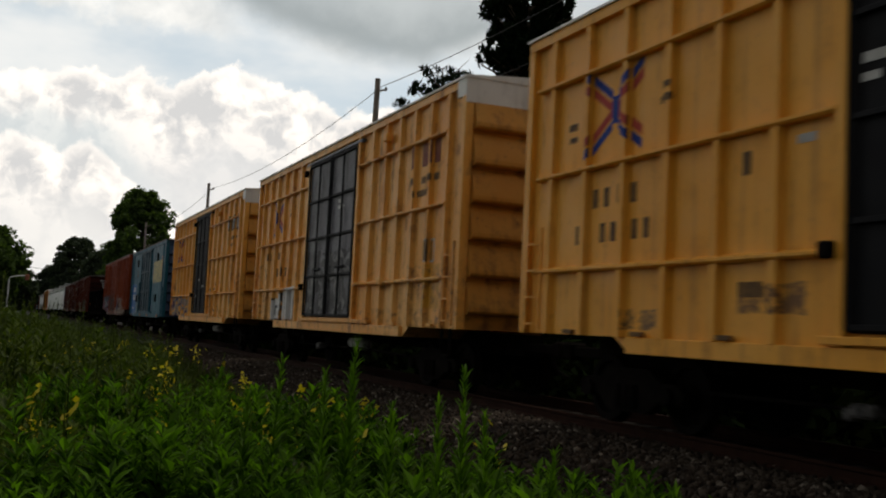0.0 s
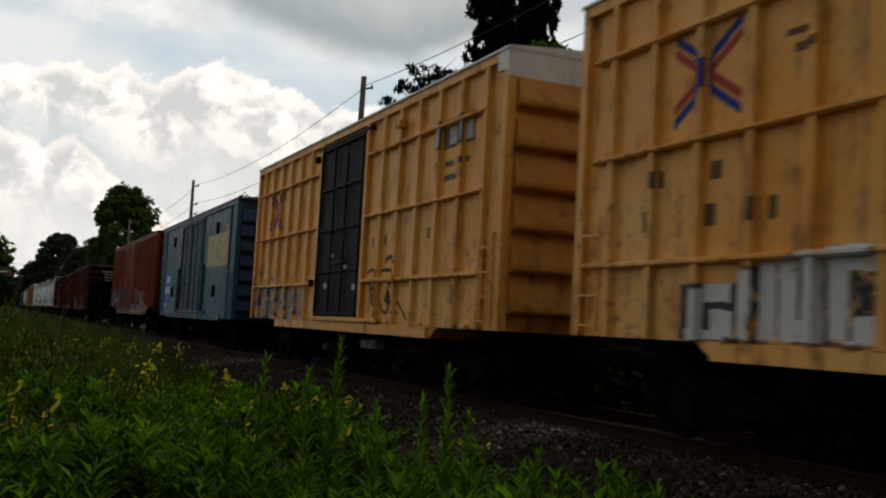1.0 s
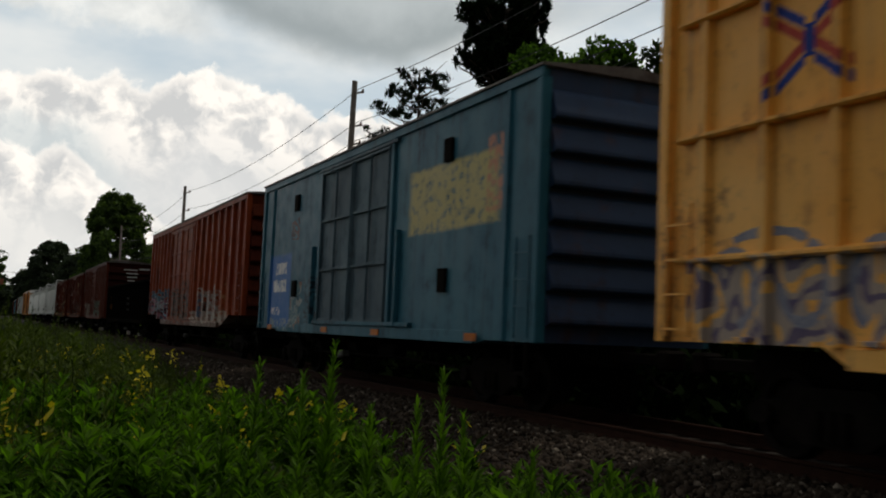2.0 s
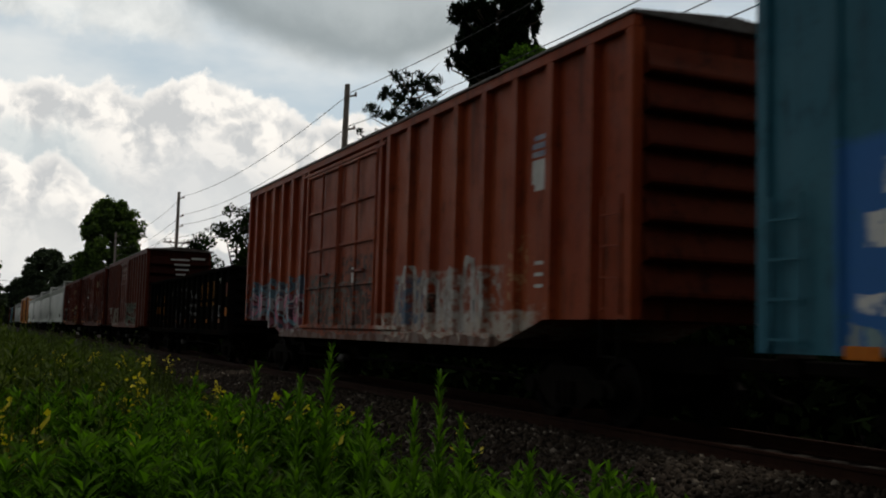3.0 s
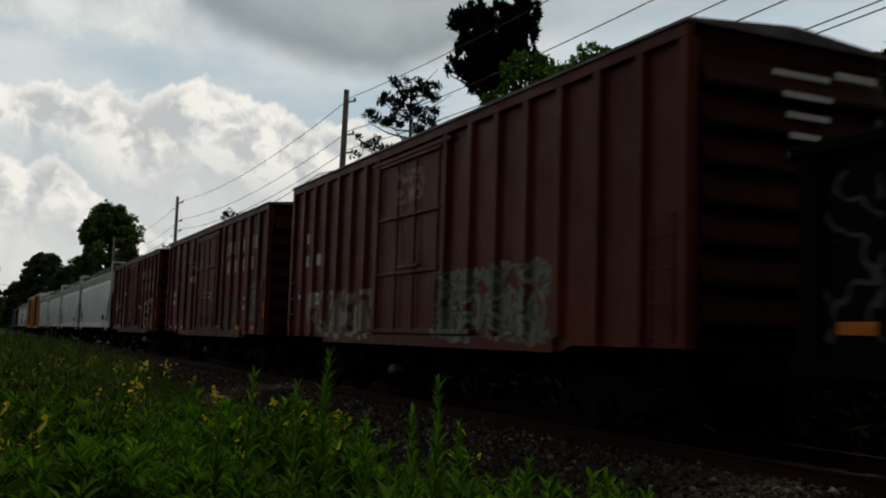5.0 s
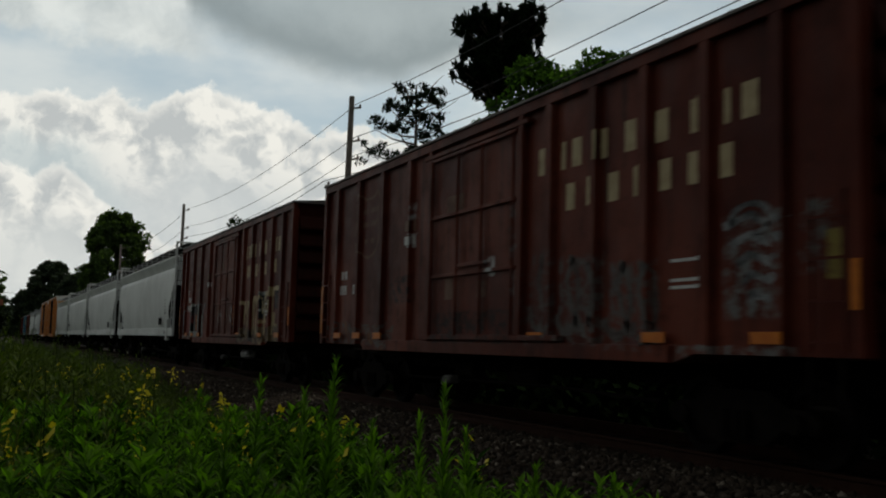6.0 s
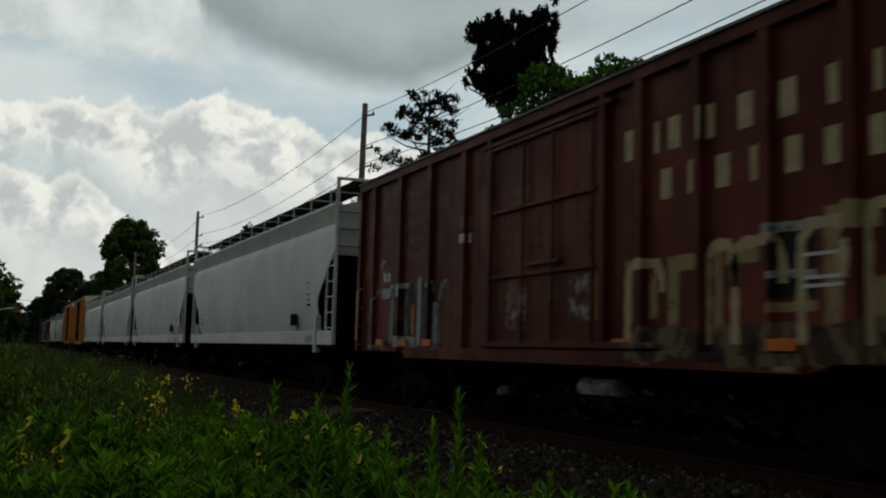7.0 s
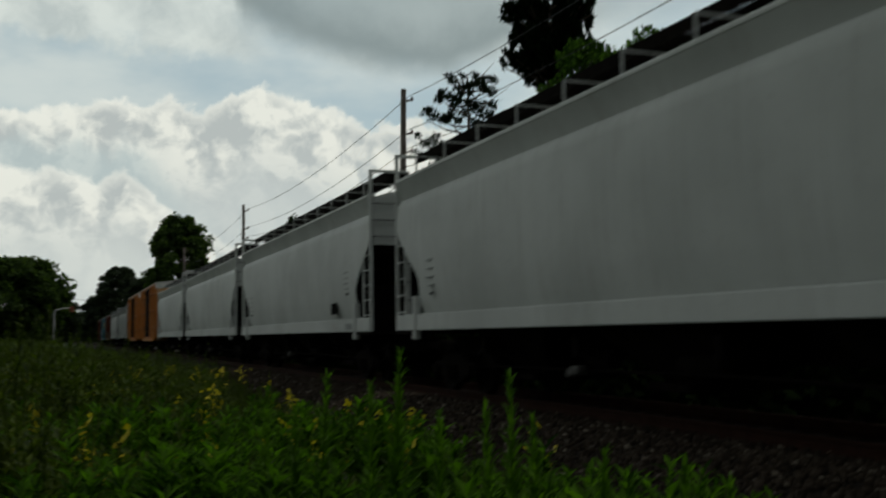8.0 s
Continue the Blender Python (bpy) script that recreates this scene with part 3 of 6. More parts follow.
def part(name, bm, mat, parent, label="", smooth=False, at=None):
    """One mesh object under a thing or a part. bm may be a mesh that alike pieces share."""
    me = bm if isinstance(bm, bpy.types.Mesh) else mesh_of(name, bm, mat, smooth)
    ob = new(name, me)
    ob.parent = parent
    if at is not None:
        ob.matrix_basis = at
    return tagged(ob, label)


def thing(name, label, category, m=None, group=""):
    ob = new(name)
    ob.empty_display_size = 0.3
    if m is not None:
        ob.matrix_basis = m
    return tagged(ob, label, category, group)


def bulk(name, verts, faces, mat):
    """A mesh from arrays of corners and of equal-sided faces."""
    me = bpy.data.meshes.new(name)
    me.vertices.add(len(verts))
    me.vertices.foreach_set("co", np.asarray(verts, np.float32).ravel())
    k = faces.shape[1]
    me.loops.add(faces.size)
    me.loops.foreach_set("vertex_index", faces.astype(np.int32).ravel())
    me.polygons.add(len(faces))
    me.polygons.foreach_set("loop_start", np.arange(0, faces.size, k, dtype=np.int32))
    me.update(calc_edges=True)
    me.materials.append(mat)
    return me


# ---------------------------------------------------------------- ground, ballast, track
MID = SIDE + WIDE / 2      # the middle of the track
GAUGE = 0.755


def ground_height(x, y):
    """Field, shallow ditch, ballast bank and the strip beyond the track."""
    x, y = np.asarray(x, float), np.asarray(y, float)
    z = np.interp(x, [-60, -6, 0, 2.5, 4.6, 6.35, 6.7, 10.1, 11.2, 12.4, 15, 60], [0.1, -0.15, -0.55, -0.62, -0.62, -0.24, -0.19, -0.19, -0.5, -0.6, -0.55, -0.3])
    bank = np.clip((y - 14) / 60, 0, 1) * np.clip((3.0 - x) / 5, 0, 1)
    return z + 0.62 * bank + 0.04 * np.sin(x * 1.7 + y * 0.6) * np.sin(y * 0.9) * (np.abs(x - 8.4) > 3)


xs = np.concatenate([[-2500, -900, -300, -120, -60, -30, -15, -10], np.arange(-7, 13.01, 0.35), [14, 16, 20, 30, 60, 120, 300, 900, 2500]])
ys = np.concatenate([[-400, -150, -60, -25], np.arange(-10, 45, 0.8), np.arange(45, 130, 3.0), np.arange(130, 400, 15.0), [450, 600, 900, 1500, 2600]])
gx, gy = np.meshgrid(xs, ys, indexing="ij")
gv = np.stack([gx, gy, ground_height(gx, gy)], -1).reshape(-1, 3)
i0 = (np.arange(len(xs) - 1)[:, None] * len(ys) + np.arange(len(ys) - 1)[None]).ravel()
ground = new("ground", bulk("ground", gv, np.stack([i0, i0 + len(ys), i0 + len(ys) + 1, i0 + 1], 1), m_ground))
ground.data.shade_smooth()
tagged(ground, "weedy earth with a grey stone ballast bank", "ground", kind="structure")


def stones(name, n, x0, x1, y0, y1, s0, s1, seed):
    rng = np.random.default_rng(seed)
    cube = np.array([(x, y, z) for x in (-1, 1) for y in (-1, 1) for z in (-1, 1)], float)
    quads = np.array([(0, 1, 3, 2), (4, 6, 7, 5), (0, 4, 5, 1), (2, 3, 7, 6), (0, 2, 6, 4), (1, 5, 7, 3)])
    px, py = rng.uniform(x0, x1, n), y0 + (y1 - y0) * rng.uniform(0, 1, n) ** 1.4
    size = rng.uniform(s0, s1, n) * 0.5
    v = cube[None] * (1 + rng.uniform(-0.45, 0.3, (n, 8, 1))) * rng.uniform(0.6, 1.2, (n, 1, 3)) * size[:, None, None]
    ax = rng.normal(size=(n, 3))
    ax /= np.linalg.norm(ax, axis=1)[:, None]
    an = rng.uniform(0, 3.1, n)[:, None, None]
    k = ax[:, None, :]
    v = v * np.cos(an) + np.cross(np.broadcast_to(k, v.shape), v) * np.sin(an) + k * (v * k).sum(-1, keepdims=True) * (1 - np.cos(an))
    v += np.stack([px, py, ground_height(px, py) + size * 0.35], 1)[:, None]
    f = quads[None] + 8 * np.arange(n)[:, None, None]
    return bulk(name, v.reshape(-1, 3), f.reshape(-1, 4), m_stone)


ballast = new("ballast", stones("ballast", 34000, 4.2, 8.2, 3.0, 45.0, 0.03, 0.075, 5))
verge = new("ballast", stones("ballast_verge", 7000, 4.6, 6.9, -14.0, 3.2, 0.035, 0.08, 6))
tagged(verge, "dark grey-brown crushed stone ballast beside the rails", "ballast", kind="stuff")
tagged(ballast, "dark grey-brown crushed stone ballast beside the rails", "ballast", kind="stuff")

track = thing("track", "rusty steel rails on dark wooden ties", "railway track")
track["kind"] = "structure"
RAIL = [(-0.075, -0.175), (0.075, -0.175), (0.075, -0.155), (0.012, -0.13), (0.012, -0.045), (0.036, -0.035), (0.036, -0.004), (0.030, 0.0), (-0.030, 0.0), (-0.036, -0.004), (-0.036, -0.035), (-0.012, -0.045), (-0.012, -0.13), (-0.075, -0.155)]
for sx in (-GAUGE, GAUGE):
    part("rail", prism_y(bmesh.new(), [(MID + sx + x, z) for x, z in RAIL], -120, 900), m_rail, track)
tie = mesh_of("tie", block(-1.3, 1.3, -0.115, 0.115, -0.36, -0.176, 0.012), m_tie)
for i in range(290):
    part("tie", tie, m_tie, track, at=pose(MID, -6 + i * 0.52, 0, 0, 0, math.sin(i * 7.1) * 0.8))

# ---------------------------------------------------------------- railway cars
# A car's own space: x from its near side inwards, y from its leading end back, z up from the rail head.
WHEEL = 0.457
ROLLING = []      # (wheelset, y of its axle)
CARS = []         # (car, y of its leading end at the start)


def wheelset_mesh():
    bm = bmesh.new()
    for s in (-1, 1):
        prof = [(0.0, 0.60), (0.16, 0.60), (0.17, 0.66), (0.34, 0.67), (0.37, 0.63), (WHEEL + 0.028, 0.635), (WHEEL + 0.025, 0.665), (WHEEL, 0.68), (WHEEL - 0.006, 0.78), (0.37, 0.78), (0.34, 0.72), (0.17, 0.73), (0.16, 0.80), (0.0, 0.80)]
        rings = [[bm.verts.new((s * x, r * math.cos(k * math.tau / 20), r * math.sin(k * math.tau / 20))) for k in range(20)] if r else [bm.verts.new((s * x, 0, 0))] for r, x in prof]
        for a, b in zip(rings, rings[1:]):
            for k in range(20):
                q = [a[k % len(a)], a[(k + 1) % len(a)], b[(k + 1) % len(b)], b[k % len(b)]]
                q = list(dict.fromkeys(q))
                if len(q) > 2:
                    bm.faces.new(q)
    tube(bm, [(-1.05, 0, 0), (1.05, 0, 0)], 0.075, 10)
    bmesh.ops.recalc_face_normals(bm, faces=bm.faces[:])
    return mesh_of("wheelset", bm, m_wheel)


def side_frame_mesh():
    line = [(-1.12, 0.36), (-1.16, 0.50), (-1.02, 0.60), (-0.72, 0.60), (-0.45, 0.76), (0.45, 0.76), (0.72, 0.60), (1.02, 0.60), (1.16, 0.50), (1.12, 0.36), (0.72, 0.40), (0.40, 0.20), (-0.40, 0.20), (-0.72, 0.40)]
    bm = prism_x(bmesh.new(), line, -0.07, 0.07)
    for y in (-0.88, 0.88):
        tube(bm, [(-0.14, y, WHEEL), (0.1, y, WHEEL)], 0.11, 10)
    for y in (-0.16, 0.0, 0.16):
        tube(bm, [(-0.09, y, 0.26), (-0.09, y, 0.55)], 0.06, 8)
    return mesh_of("side_frame", bm, m_iron)


WHEELSET, SIDE_FRAME = wheelset_mesh(), side_frame_mesh()
BOLSTER = mesh_of("bolster", block(-1.0, 1.0, -0.2, 0.2, 0.42, 0.74, 0.02), m_iron)
COUPLER = mesh_of("coupler", bx(block(-0.09, 0.09, -1.0, 0.3, 0.80, 0.96, 0.02), -0.17, 0.17, -1.12, -0.86, 0.74, 1.02, 0.04), m_iron)
SEAM = mesh_of("roof_seam", prism_y(bmesh.new(), [(0.0, -0.03), (WIDE / 2, 0.15), (WIDE, -0.03), (WIDE, 0.03), (WIDE / 2, 0.19), (0.0, 0.03)], -0.03, 0.03), m_roof_metal)


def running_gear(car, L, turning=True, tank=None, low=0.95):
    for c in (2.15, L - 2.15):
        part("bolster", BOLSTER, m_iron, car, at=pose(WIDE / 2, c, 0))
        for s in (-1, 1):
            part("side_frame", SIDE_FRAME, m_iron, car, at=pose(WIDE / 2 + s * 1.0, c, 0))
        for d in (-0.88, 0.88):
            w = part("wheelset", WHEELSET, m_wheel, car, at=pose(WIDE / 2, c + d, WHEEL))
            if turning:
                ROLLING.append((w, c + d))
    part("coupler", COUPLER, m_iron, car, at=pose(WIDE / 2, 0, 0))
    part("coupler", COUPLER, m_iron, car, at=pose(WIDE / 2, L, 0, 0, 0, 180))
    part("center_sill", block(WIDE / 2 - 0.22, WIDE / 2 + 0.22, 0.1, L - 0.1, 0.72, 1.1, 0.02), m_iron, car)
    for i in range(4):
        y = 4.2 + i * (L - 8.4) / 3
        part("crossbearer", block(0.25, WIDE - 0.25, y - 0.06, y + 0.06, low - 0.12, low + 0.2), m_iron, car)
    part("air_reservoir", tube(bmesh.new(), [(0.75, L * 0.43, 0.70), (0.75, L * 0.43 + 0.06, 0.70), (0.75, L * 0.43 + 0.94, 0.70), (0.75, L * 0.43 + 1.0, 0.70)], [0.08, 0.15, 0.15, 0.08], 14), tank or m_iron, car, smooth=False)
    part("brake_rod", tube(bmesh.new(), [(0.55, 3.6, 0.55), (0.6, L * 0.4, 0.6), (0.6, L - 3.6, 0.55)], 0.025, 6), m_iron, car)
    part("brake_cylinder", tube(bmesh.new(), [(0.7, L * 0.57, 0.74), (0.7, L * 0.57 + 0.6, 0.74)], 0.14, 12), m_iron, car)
    # added valve-like block, pale so that it shows as a glint below the car
    part("glint_block", bx(block(0.42, 0.62, L * 0.605, L * 0.605 + 0.3, 0.50, 0.64, 0.03), 0.44, 0.56, L * 0.605 + 0.29, L * 0.605 + 0.40, 0.46, 0.58, 0.02), m_glint, car)
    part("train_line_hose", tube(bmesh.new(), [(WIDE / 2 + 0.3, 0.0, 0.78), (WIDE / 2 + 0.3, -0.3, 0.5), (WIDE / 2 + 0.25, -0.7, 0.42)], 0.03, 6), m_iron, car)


def ladder(car, y, x, z0, z1, mat, width=0.42, flat=True):
    """Side ladder: two rails and its rungs."""
    lad = part("ladder", bx(block(x - 0.03, x + 0.0, y, y + 0.03, z0, z1), x - 0.03, x + 0.0, y + width - 0.03, y + width, z0, z1), mat, car)
    k = int((z1 - z0) / 0.38)
    rung = mesh_of("rung", block(x - 0.045, x - 0.02, y, y + width, -0.012, 0.012), mat)
    for i in range(k + 1):
        part("rung", rung, mat, lad, at=pose(0, 0, z0 + 0.08 + i * 0.38))


SKIN = {}      # a car's name: the edges of its posts and doors along y, and how deep its side lies at (y, z)


def skin_runs(car, ya, yb, z):
    """The stretches of a car's side from ya to yb, each of one depth: on a post, on a panel, on a door."""
    cuts, depth = SKIN[car.name]
    edges = [ya] + [c for c in cuts if ya + 0.004 < c < yb - 0.004] + [yb]
    out = []
    for a, b in zip(edges, edges[1:]):
        x = depth((a + b) / 2, z)
        if out and abs(out[-1][2] - x) < 1e-6:
            out[-1] = (out[-1][0], b, x)
        else:
            out.append((a, b, x))
    return out


def decal(bm, car, ya, yb, low, high, lift=0.0):
    """Thin paint on the side between two lines: low and high give z at ya and at yb."""
    at = lambda e, f: e[0] + (e[1] - e[0]) * f
    prev = None
    for a, b, x in skin_runs(car, ya, yb, (sum(low) + sum(high)) / 4):
        for y in (a, b):
            f = (y - ya) / (yb - ya)
            lo, hi, x0, x1 = at(low, f), at(high, f), x - 0.003 - lift, x - 0.0005
            row = [bm.verts.new(c) for c in ((x0, y, lo), (x0, y, hi), (x1, y, hi), (x1, y, lo))]
            if prev:
                for q in range(4):
                    bm.faces.new((prev[q], row[q], row[(q + 1) % 4], prev[(q + 1) % 4]))
            else:
                bm.faces.new(row)
            prev = row
    bm.faces.new(prev[::-1])
    return bm


def marks(car, mat, y, z, widths, tall, x=None, gap=0.25, name="marking"):
    """A line of plain lettering bars, read towards the leading end."""
    for w in widths:
        if w > 0:
            a, b, lift = y - w * 0.86, y - w * 0.14, 0.002 if x is None else 0.004
            if tall >= 0.19 and b - a > 0.1:
                a, b = a + (b - a) * 0.08, b - (b - a) * 0.08
            part(name, decal(bmesh.new(), car, a, b, (z, z), (z + tall, z + tall), lift), mat, car)
        y -= abs(w) * (1 + gap)


def sprayed_line(car, mat, line, wide, lift=0.001, name="sprayed_line"):
    """A sprayed stroke: thin paint along a line on the car's side, over posts and panels alike."""
    pts = []
    for (ya, za), (yb, zb) in zip(line, line[1:]):
        n = max(1, int(math.hypot(yb - ya, zb - za) / 0.05))
        pts += [(ya + (yb - ya) * k / n, za + (zb - za) * k / n) for k in range(n)]
    pts.append(line[-1])
    depth = SKIN[car.name][1]
    bm = bmesh.new()
    prev = None
    for i, (y, z) in enumerate(pts):
        (y0, z0), (y1, z1) = pts[max(i - 1, 0)], pts[min(i + 1, len(pts) - 1)]
        k = math.hypot(y1 - y0, z1 - z0) or 1.0
        w = wide * (0.5 + 0.10 * math.sin(i * 0.9) + 0.06 * math.sin(i * 2.3))
        dy, dz, x = -(z1 - z0) / k * w, (y1 - y0) / k * w, depth(y, z) - lift
        row = [bm.verts.new(c) for c in ((x - 0.002, y + dy, z + dz), (x - 0.002, y - dy, z - dz), (x + 0.001, y - dy, z - dz), (x + 0.001, y + dy, z + dz))]
        if prev:
            for q in range(4):
                bm.faces.new((prev[q], row[q], row[(q + 1) % 4], prev[(q + 1) % 4]))
        prev = row
    part(name, bm, mat, car)


def arc(y, z, ry, rz, a0, a1, n=14):
    return [(y + ry * math.cos(radians(a0 + (a1 - a0) * i / n)), z + rz * math.sin(radians(a0 + (a1 - a0) * i / n))) for i in range(n + 1)]


def cross_logo(car, y, z, r):
    """Four double bars that meet in a cross: blue outside, red inside, a blue core."""
    for sy in (-1, 1):
        for sz in (-1, 1):
            for mat, off in ((m_mark_blue, 0.15), (m_mark_red, -0.15)):
                a, b, h = z + sz * (0.20 + off) * r, z + sz * (0.80 + off) * r, 0.115 * r
                near, far = (a - h, a + h), (b - h, b + h)
                e0, e1 = (near, far) if sy > 0 else (far, near)
                ya, yb = sorted((y + sy * 0.12 * r, y + sy * 1.08 * r))
                part("logo_bar", decal(bmesh.new(), car, ya, yb, (e0[0], e1[0]), (e0[1], e1[1])), mat, car)
    part("logo_core", decal(bmesh.new(), car, y - 0.13 * r, y + 0.13 * r, (z - 0.32 * r,) * 2, (z + 0.32 * r,) * 2, 0.003), m_mark_blue, car)


def ring_badge(car, y, z, w, h, mat):
    """An empty heater shield drawn as a thin worn line, with broken bars in it."""
    out = [(-1, 0.75), (-0.8, 0.98), (-0.55, 0.86), (-0.3, 0.78), (0, 0.80), (0.3, 0.78), (0.55, 0.86), (0.8, 0.98), (1, 0.75), (0.84, 0.4), (0.85, 0.1), (0.98, -0.2), (1.0, -0.45), (0.8, -0.75), (0.45, -0.93), (0, -1.0), (-0.45, -0.93), (-0.8, -0.75), (-1.0, -0.45), (-0.98, -0.2), (-0.85, 0.1), (-0.84, 0.4)]
    sprayed_line(car, mat, [(y + a * w / 2, z + b * h / 2) for a, b in out + out[:1]], 0.05, name="badge_outline")
    for b, spans in ((0.42, ((-0.34, -0.08), (0.06, 0.34))), (0.02, ((-0.36, -0.10), (0.05, 0.3))), (-0.5, ((-0.3, -0.12), (0.06, 0.2)))):
        for a0, a1 in spans:
            part("marking", decal(bmesh.new(), car, y + a0 * w, y + a1 * w, (z + b * h / 2 - 0.05,) * 2, (z + b * h / 2 + 0.05,) * 2), mat, car)


def boxcar(name, label, L, top, end_sill, low, paint, door, door_mat, posts, post_w=0.10, ledges=(), roof=None, cut=2.4, slope=0.35, end_mat=None,
           end_ribs=6, end_cap=None, leaves=1, turning=True, tank=None, gear=True, group="cars of the freight train", post_depth=0.085, chord=0.14, door_bars=4):
    car = thing(name, label, "boxcar", group=group)
    d0, d1, dz0, dz1 = door
    px = post_depth

    def side_depth(y, z):
        if z > top - chord or any(abs(y - q) < post_w / 2 + 0.012 for q in posts):
            return 0.0
        if y < 0.16 or y > L - 0.16:
            return -0.004
        if z < low + 0.2 and cut + slope < y < L - cut - slope:
            return 0.012
        if abs(y - d0 + 0.07) < 0.07 or abs(y - d1 - 0.07) < 0.07:
            return -0.012
        return 0.035 if d0 < y < d1 else px

    SKIN[car.name] = (sorted([q + e * (post_w / 2 + 0.012) for q in posts for e in (-1, 1)] + [0.16, L - 0.16, d0 - 0.14, d0, d1, d1 + 0.14]), side_depth)
    edge = [(0.07, end_sill), (cut, end_sill), (cut + slope, low), (L - cut - slope, low), (L - cut, end_sill), (L - 0.07, end_sill), (L - 0.07, top), (0.07, top)]
    part("body", prism_x(bmesh.new(), edge, px, WIDE - px), paint, car)
    # side plate along the eaves and side sill
    part("side_plate", block(0.0, px + 0.01, 0.0, L, top - chord, top + 0.012, 0.008), paint, car)
    part("side_sill", block(0.012, px + 0.01, cut + slope, L - cut - slope, low, low + 0.20, 0.008), paint, car)
    for y0 in (0.0, L - 0.16):
        part("corner_post", block(-0.004, 0.16, y0, y0 + 0.16, end_sill - 0.01, top - chord, 0.012), paint, car)
    # roof with its seams
    roof = roof or m_roof_metal
    part("roof", prism_y(bmesh.new(), [(-0.03, top + 0.013), (-0.03, top + 0.05), (WIDE / 2, top + 0.19), (WIDE + 0.03, top + 0.05), (WIDE + 0.03, top + 0.013)], -0.03, L + 0.03), roof, car)
    for i in range(int(L / 1.12)):
        part("roof_seam", SEAM, roof, car, at=pose(-0.02, 0.55 + i * 1.12, top + 0.036) @ Matrix.Diagonal((1.013, 1, 1, 1)))
    # posts with pressed flanges
    shape = [(0.0, -post_w / 2), (0.0, post_w / 2), (px, post_w / 2 + 0.03), (px, -post_w / 2 - 0.03)]
    for y in posts:
        z0 = end_sill if (y < cut or y > L - cut) else low + 0.2
        bm = bmesh.new()
        a = [bm.verts.new((x, y + dy, z0)) for x, dy in shape]
        b = [bm.verts.new((x, y + dy, top - chord)) for x, dy in shape]
        bm.faces.new(a), bm.faces.new(b[::-1])
        for i in range(4):
            bm.faces.new((a[(i + 1) % 4], a[i], b[i], b[(i + 1) % 4]))
        bmesh.ops.recalc_face_normals(bm, faces=bm.faces[:])
        part("side_post", bm, paint, car)
    for z in ledges:
        for y0, y1 in ((0.75, d0 - 0.12), (d1 + 0.12, L - 0.35)):
            part("side_ledge", prism_y(bmesh.new(), [(0.0, z - 0.035), (-0.03, z - 0.01), (-0.03, z + 0.02), (px + 0.002, z + 0.06), (px + 0.002, z - 0.035)], y0, y1), paint, car)
    # door: frame posts, leaf or leaves, ribs, rods, tracks
    for y in (d0 - 0.07, d1 + 0.07):
        part("door_post", block(-0.012, px + 0.004, y - 0.07, y + 0.07, low + 0.2, top - chord, 0.01), paint, car)
    part("door_track", block(-0.03, px, d0 - 1.2, d1 + 0.3, low + 0.22, low + 0.30, 0.008), paint, car)
    part("door_rail_cover", block(-0.02, px, d0 - 0.3, d1 + 0.3, dz1, dz1 + 0.07, 0.008), door_mat, car)
    span = (d1 - d0) / leaves
    bar_mat = m_black_door if door_mat == m_grey_door else door_mat
    for k in range(leaves):
        y0, y1 = d0 + k * span + 0.006, d0 + (k + 1) * span - 0.006
        leaf = part("door", block(0.035, px + 0.02, y0, y1, dz0, dz1, 0.012), door_mat, car)
        rows = door_bars
        for r in range(rows + 1):
            z = dz0 + 0.05 + (dz1 - dz0 - 0.1) * r / rows
            part("door_rib", block(-0.025, 0.036, y0 + 0.03, y1 - 0.03, z - 0.03, z + 0.03, 0.008), bar_mat, leaf)
        for f in ((0.03, 0.5, 0.97) if leaves == 2 else (0.03, 0.36, 0.64, 0.97)):
            y = y0 + (y1 - y0) * f
            part("lock_rod", tube(bmesh.new(), [(-0.018, y, dz0 + 0.03), (-0.018, y, dz1 - 0.05)], 0.026, 6), bar_mat, leaf)
        part("door_handle", block(-0.04, 0.01, y0 + span * 0.3, y0 + span * 0.62, dz0 + 1.15, dz0 + 1.21, 0.01), bar_mat, leaf)
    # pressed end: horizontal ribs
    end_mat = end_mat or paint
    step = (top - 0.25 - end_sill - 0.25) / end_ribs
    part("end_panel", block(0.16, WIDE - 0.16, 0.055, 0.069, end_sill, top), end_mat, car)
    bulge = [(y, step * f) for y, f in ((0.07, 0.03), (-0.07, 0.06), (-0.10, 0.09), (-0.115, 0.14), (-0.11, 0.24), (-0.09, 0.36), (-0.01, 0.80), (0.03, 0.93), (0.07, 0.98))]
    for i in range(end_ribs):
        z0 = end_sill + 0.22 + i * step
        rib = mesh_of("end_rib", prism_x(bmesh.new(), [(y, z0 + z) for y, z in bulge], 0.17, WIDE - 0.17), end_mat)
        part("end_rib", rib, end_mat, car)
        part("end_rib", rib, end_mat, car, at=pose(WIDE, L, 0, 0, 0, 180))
    if end_cap:
        part("end_cap", block(0.0, WIDE, -0.012, 0.05, top - 0.42, top + 0.06, 0.006), end_cap, car, "white painted end cap")
        part("side_cap", block(-0.01, 0.05, -0.002, 0.36, top - 0.30, top + 0.02, 0.004), end_cap, car)
    ladder(car, 0.18, 0.0, end_sill + 0.05, end_sill + 1.5, paint)
    ladder(car, L - 0.62, 0.0, end_sill + 0.05, end_sill + 1.5, paint)
    part("sill_step", bx(bx(block(0.0, 0.04, 0.25, 0.28, end_sill - 0.45, end_sill), 0.0, 0.04, 0.62, 0.65, end_sill - 0.45, end_sill), 0.0, 0.05, 0.25, 0.65, end_sill - 0.47, end_sill - 0.44), m_iron, car)
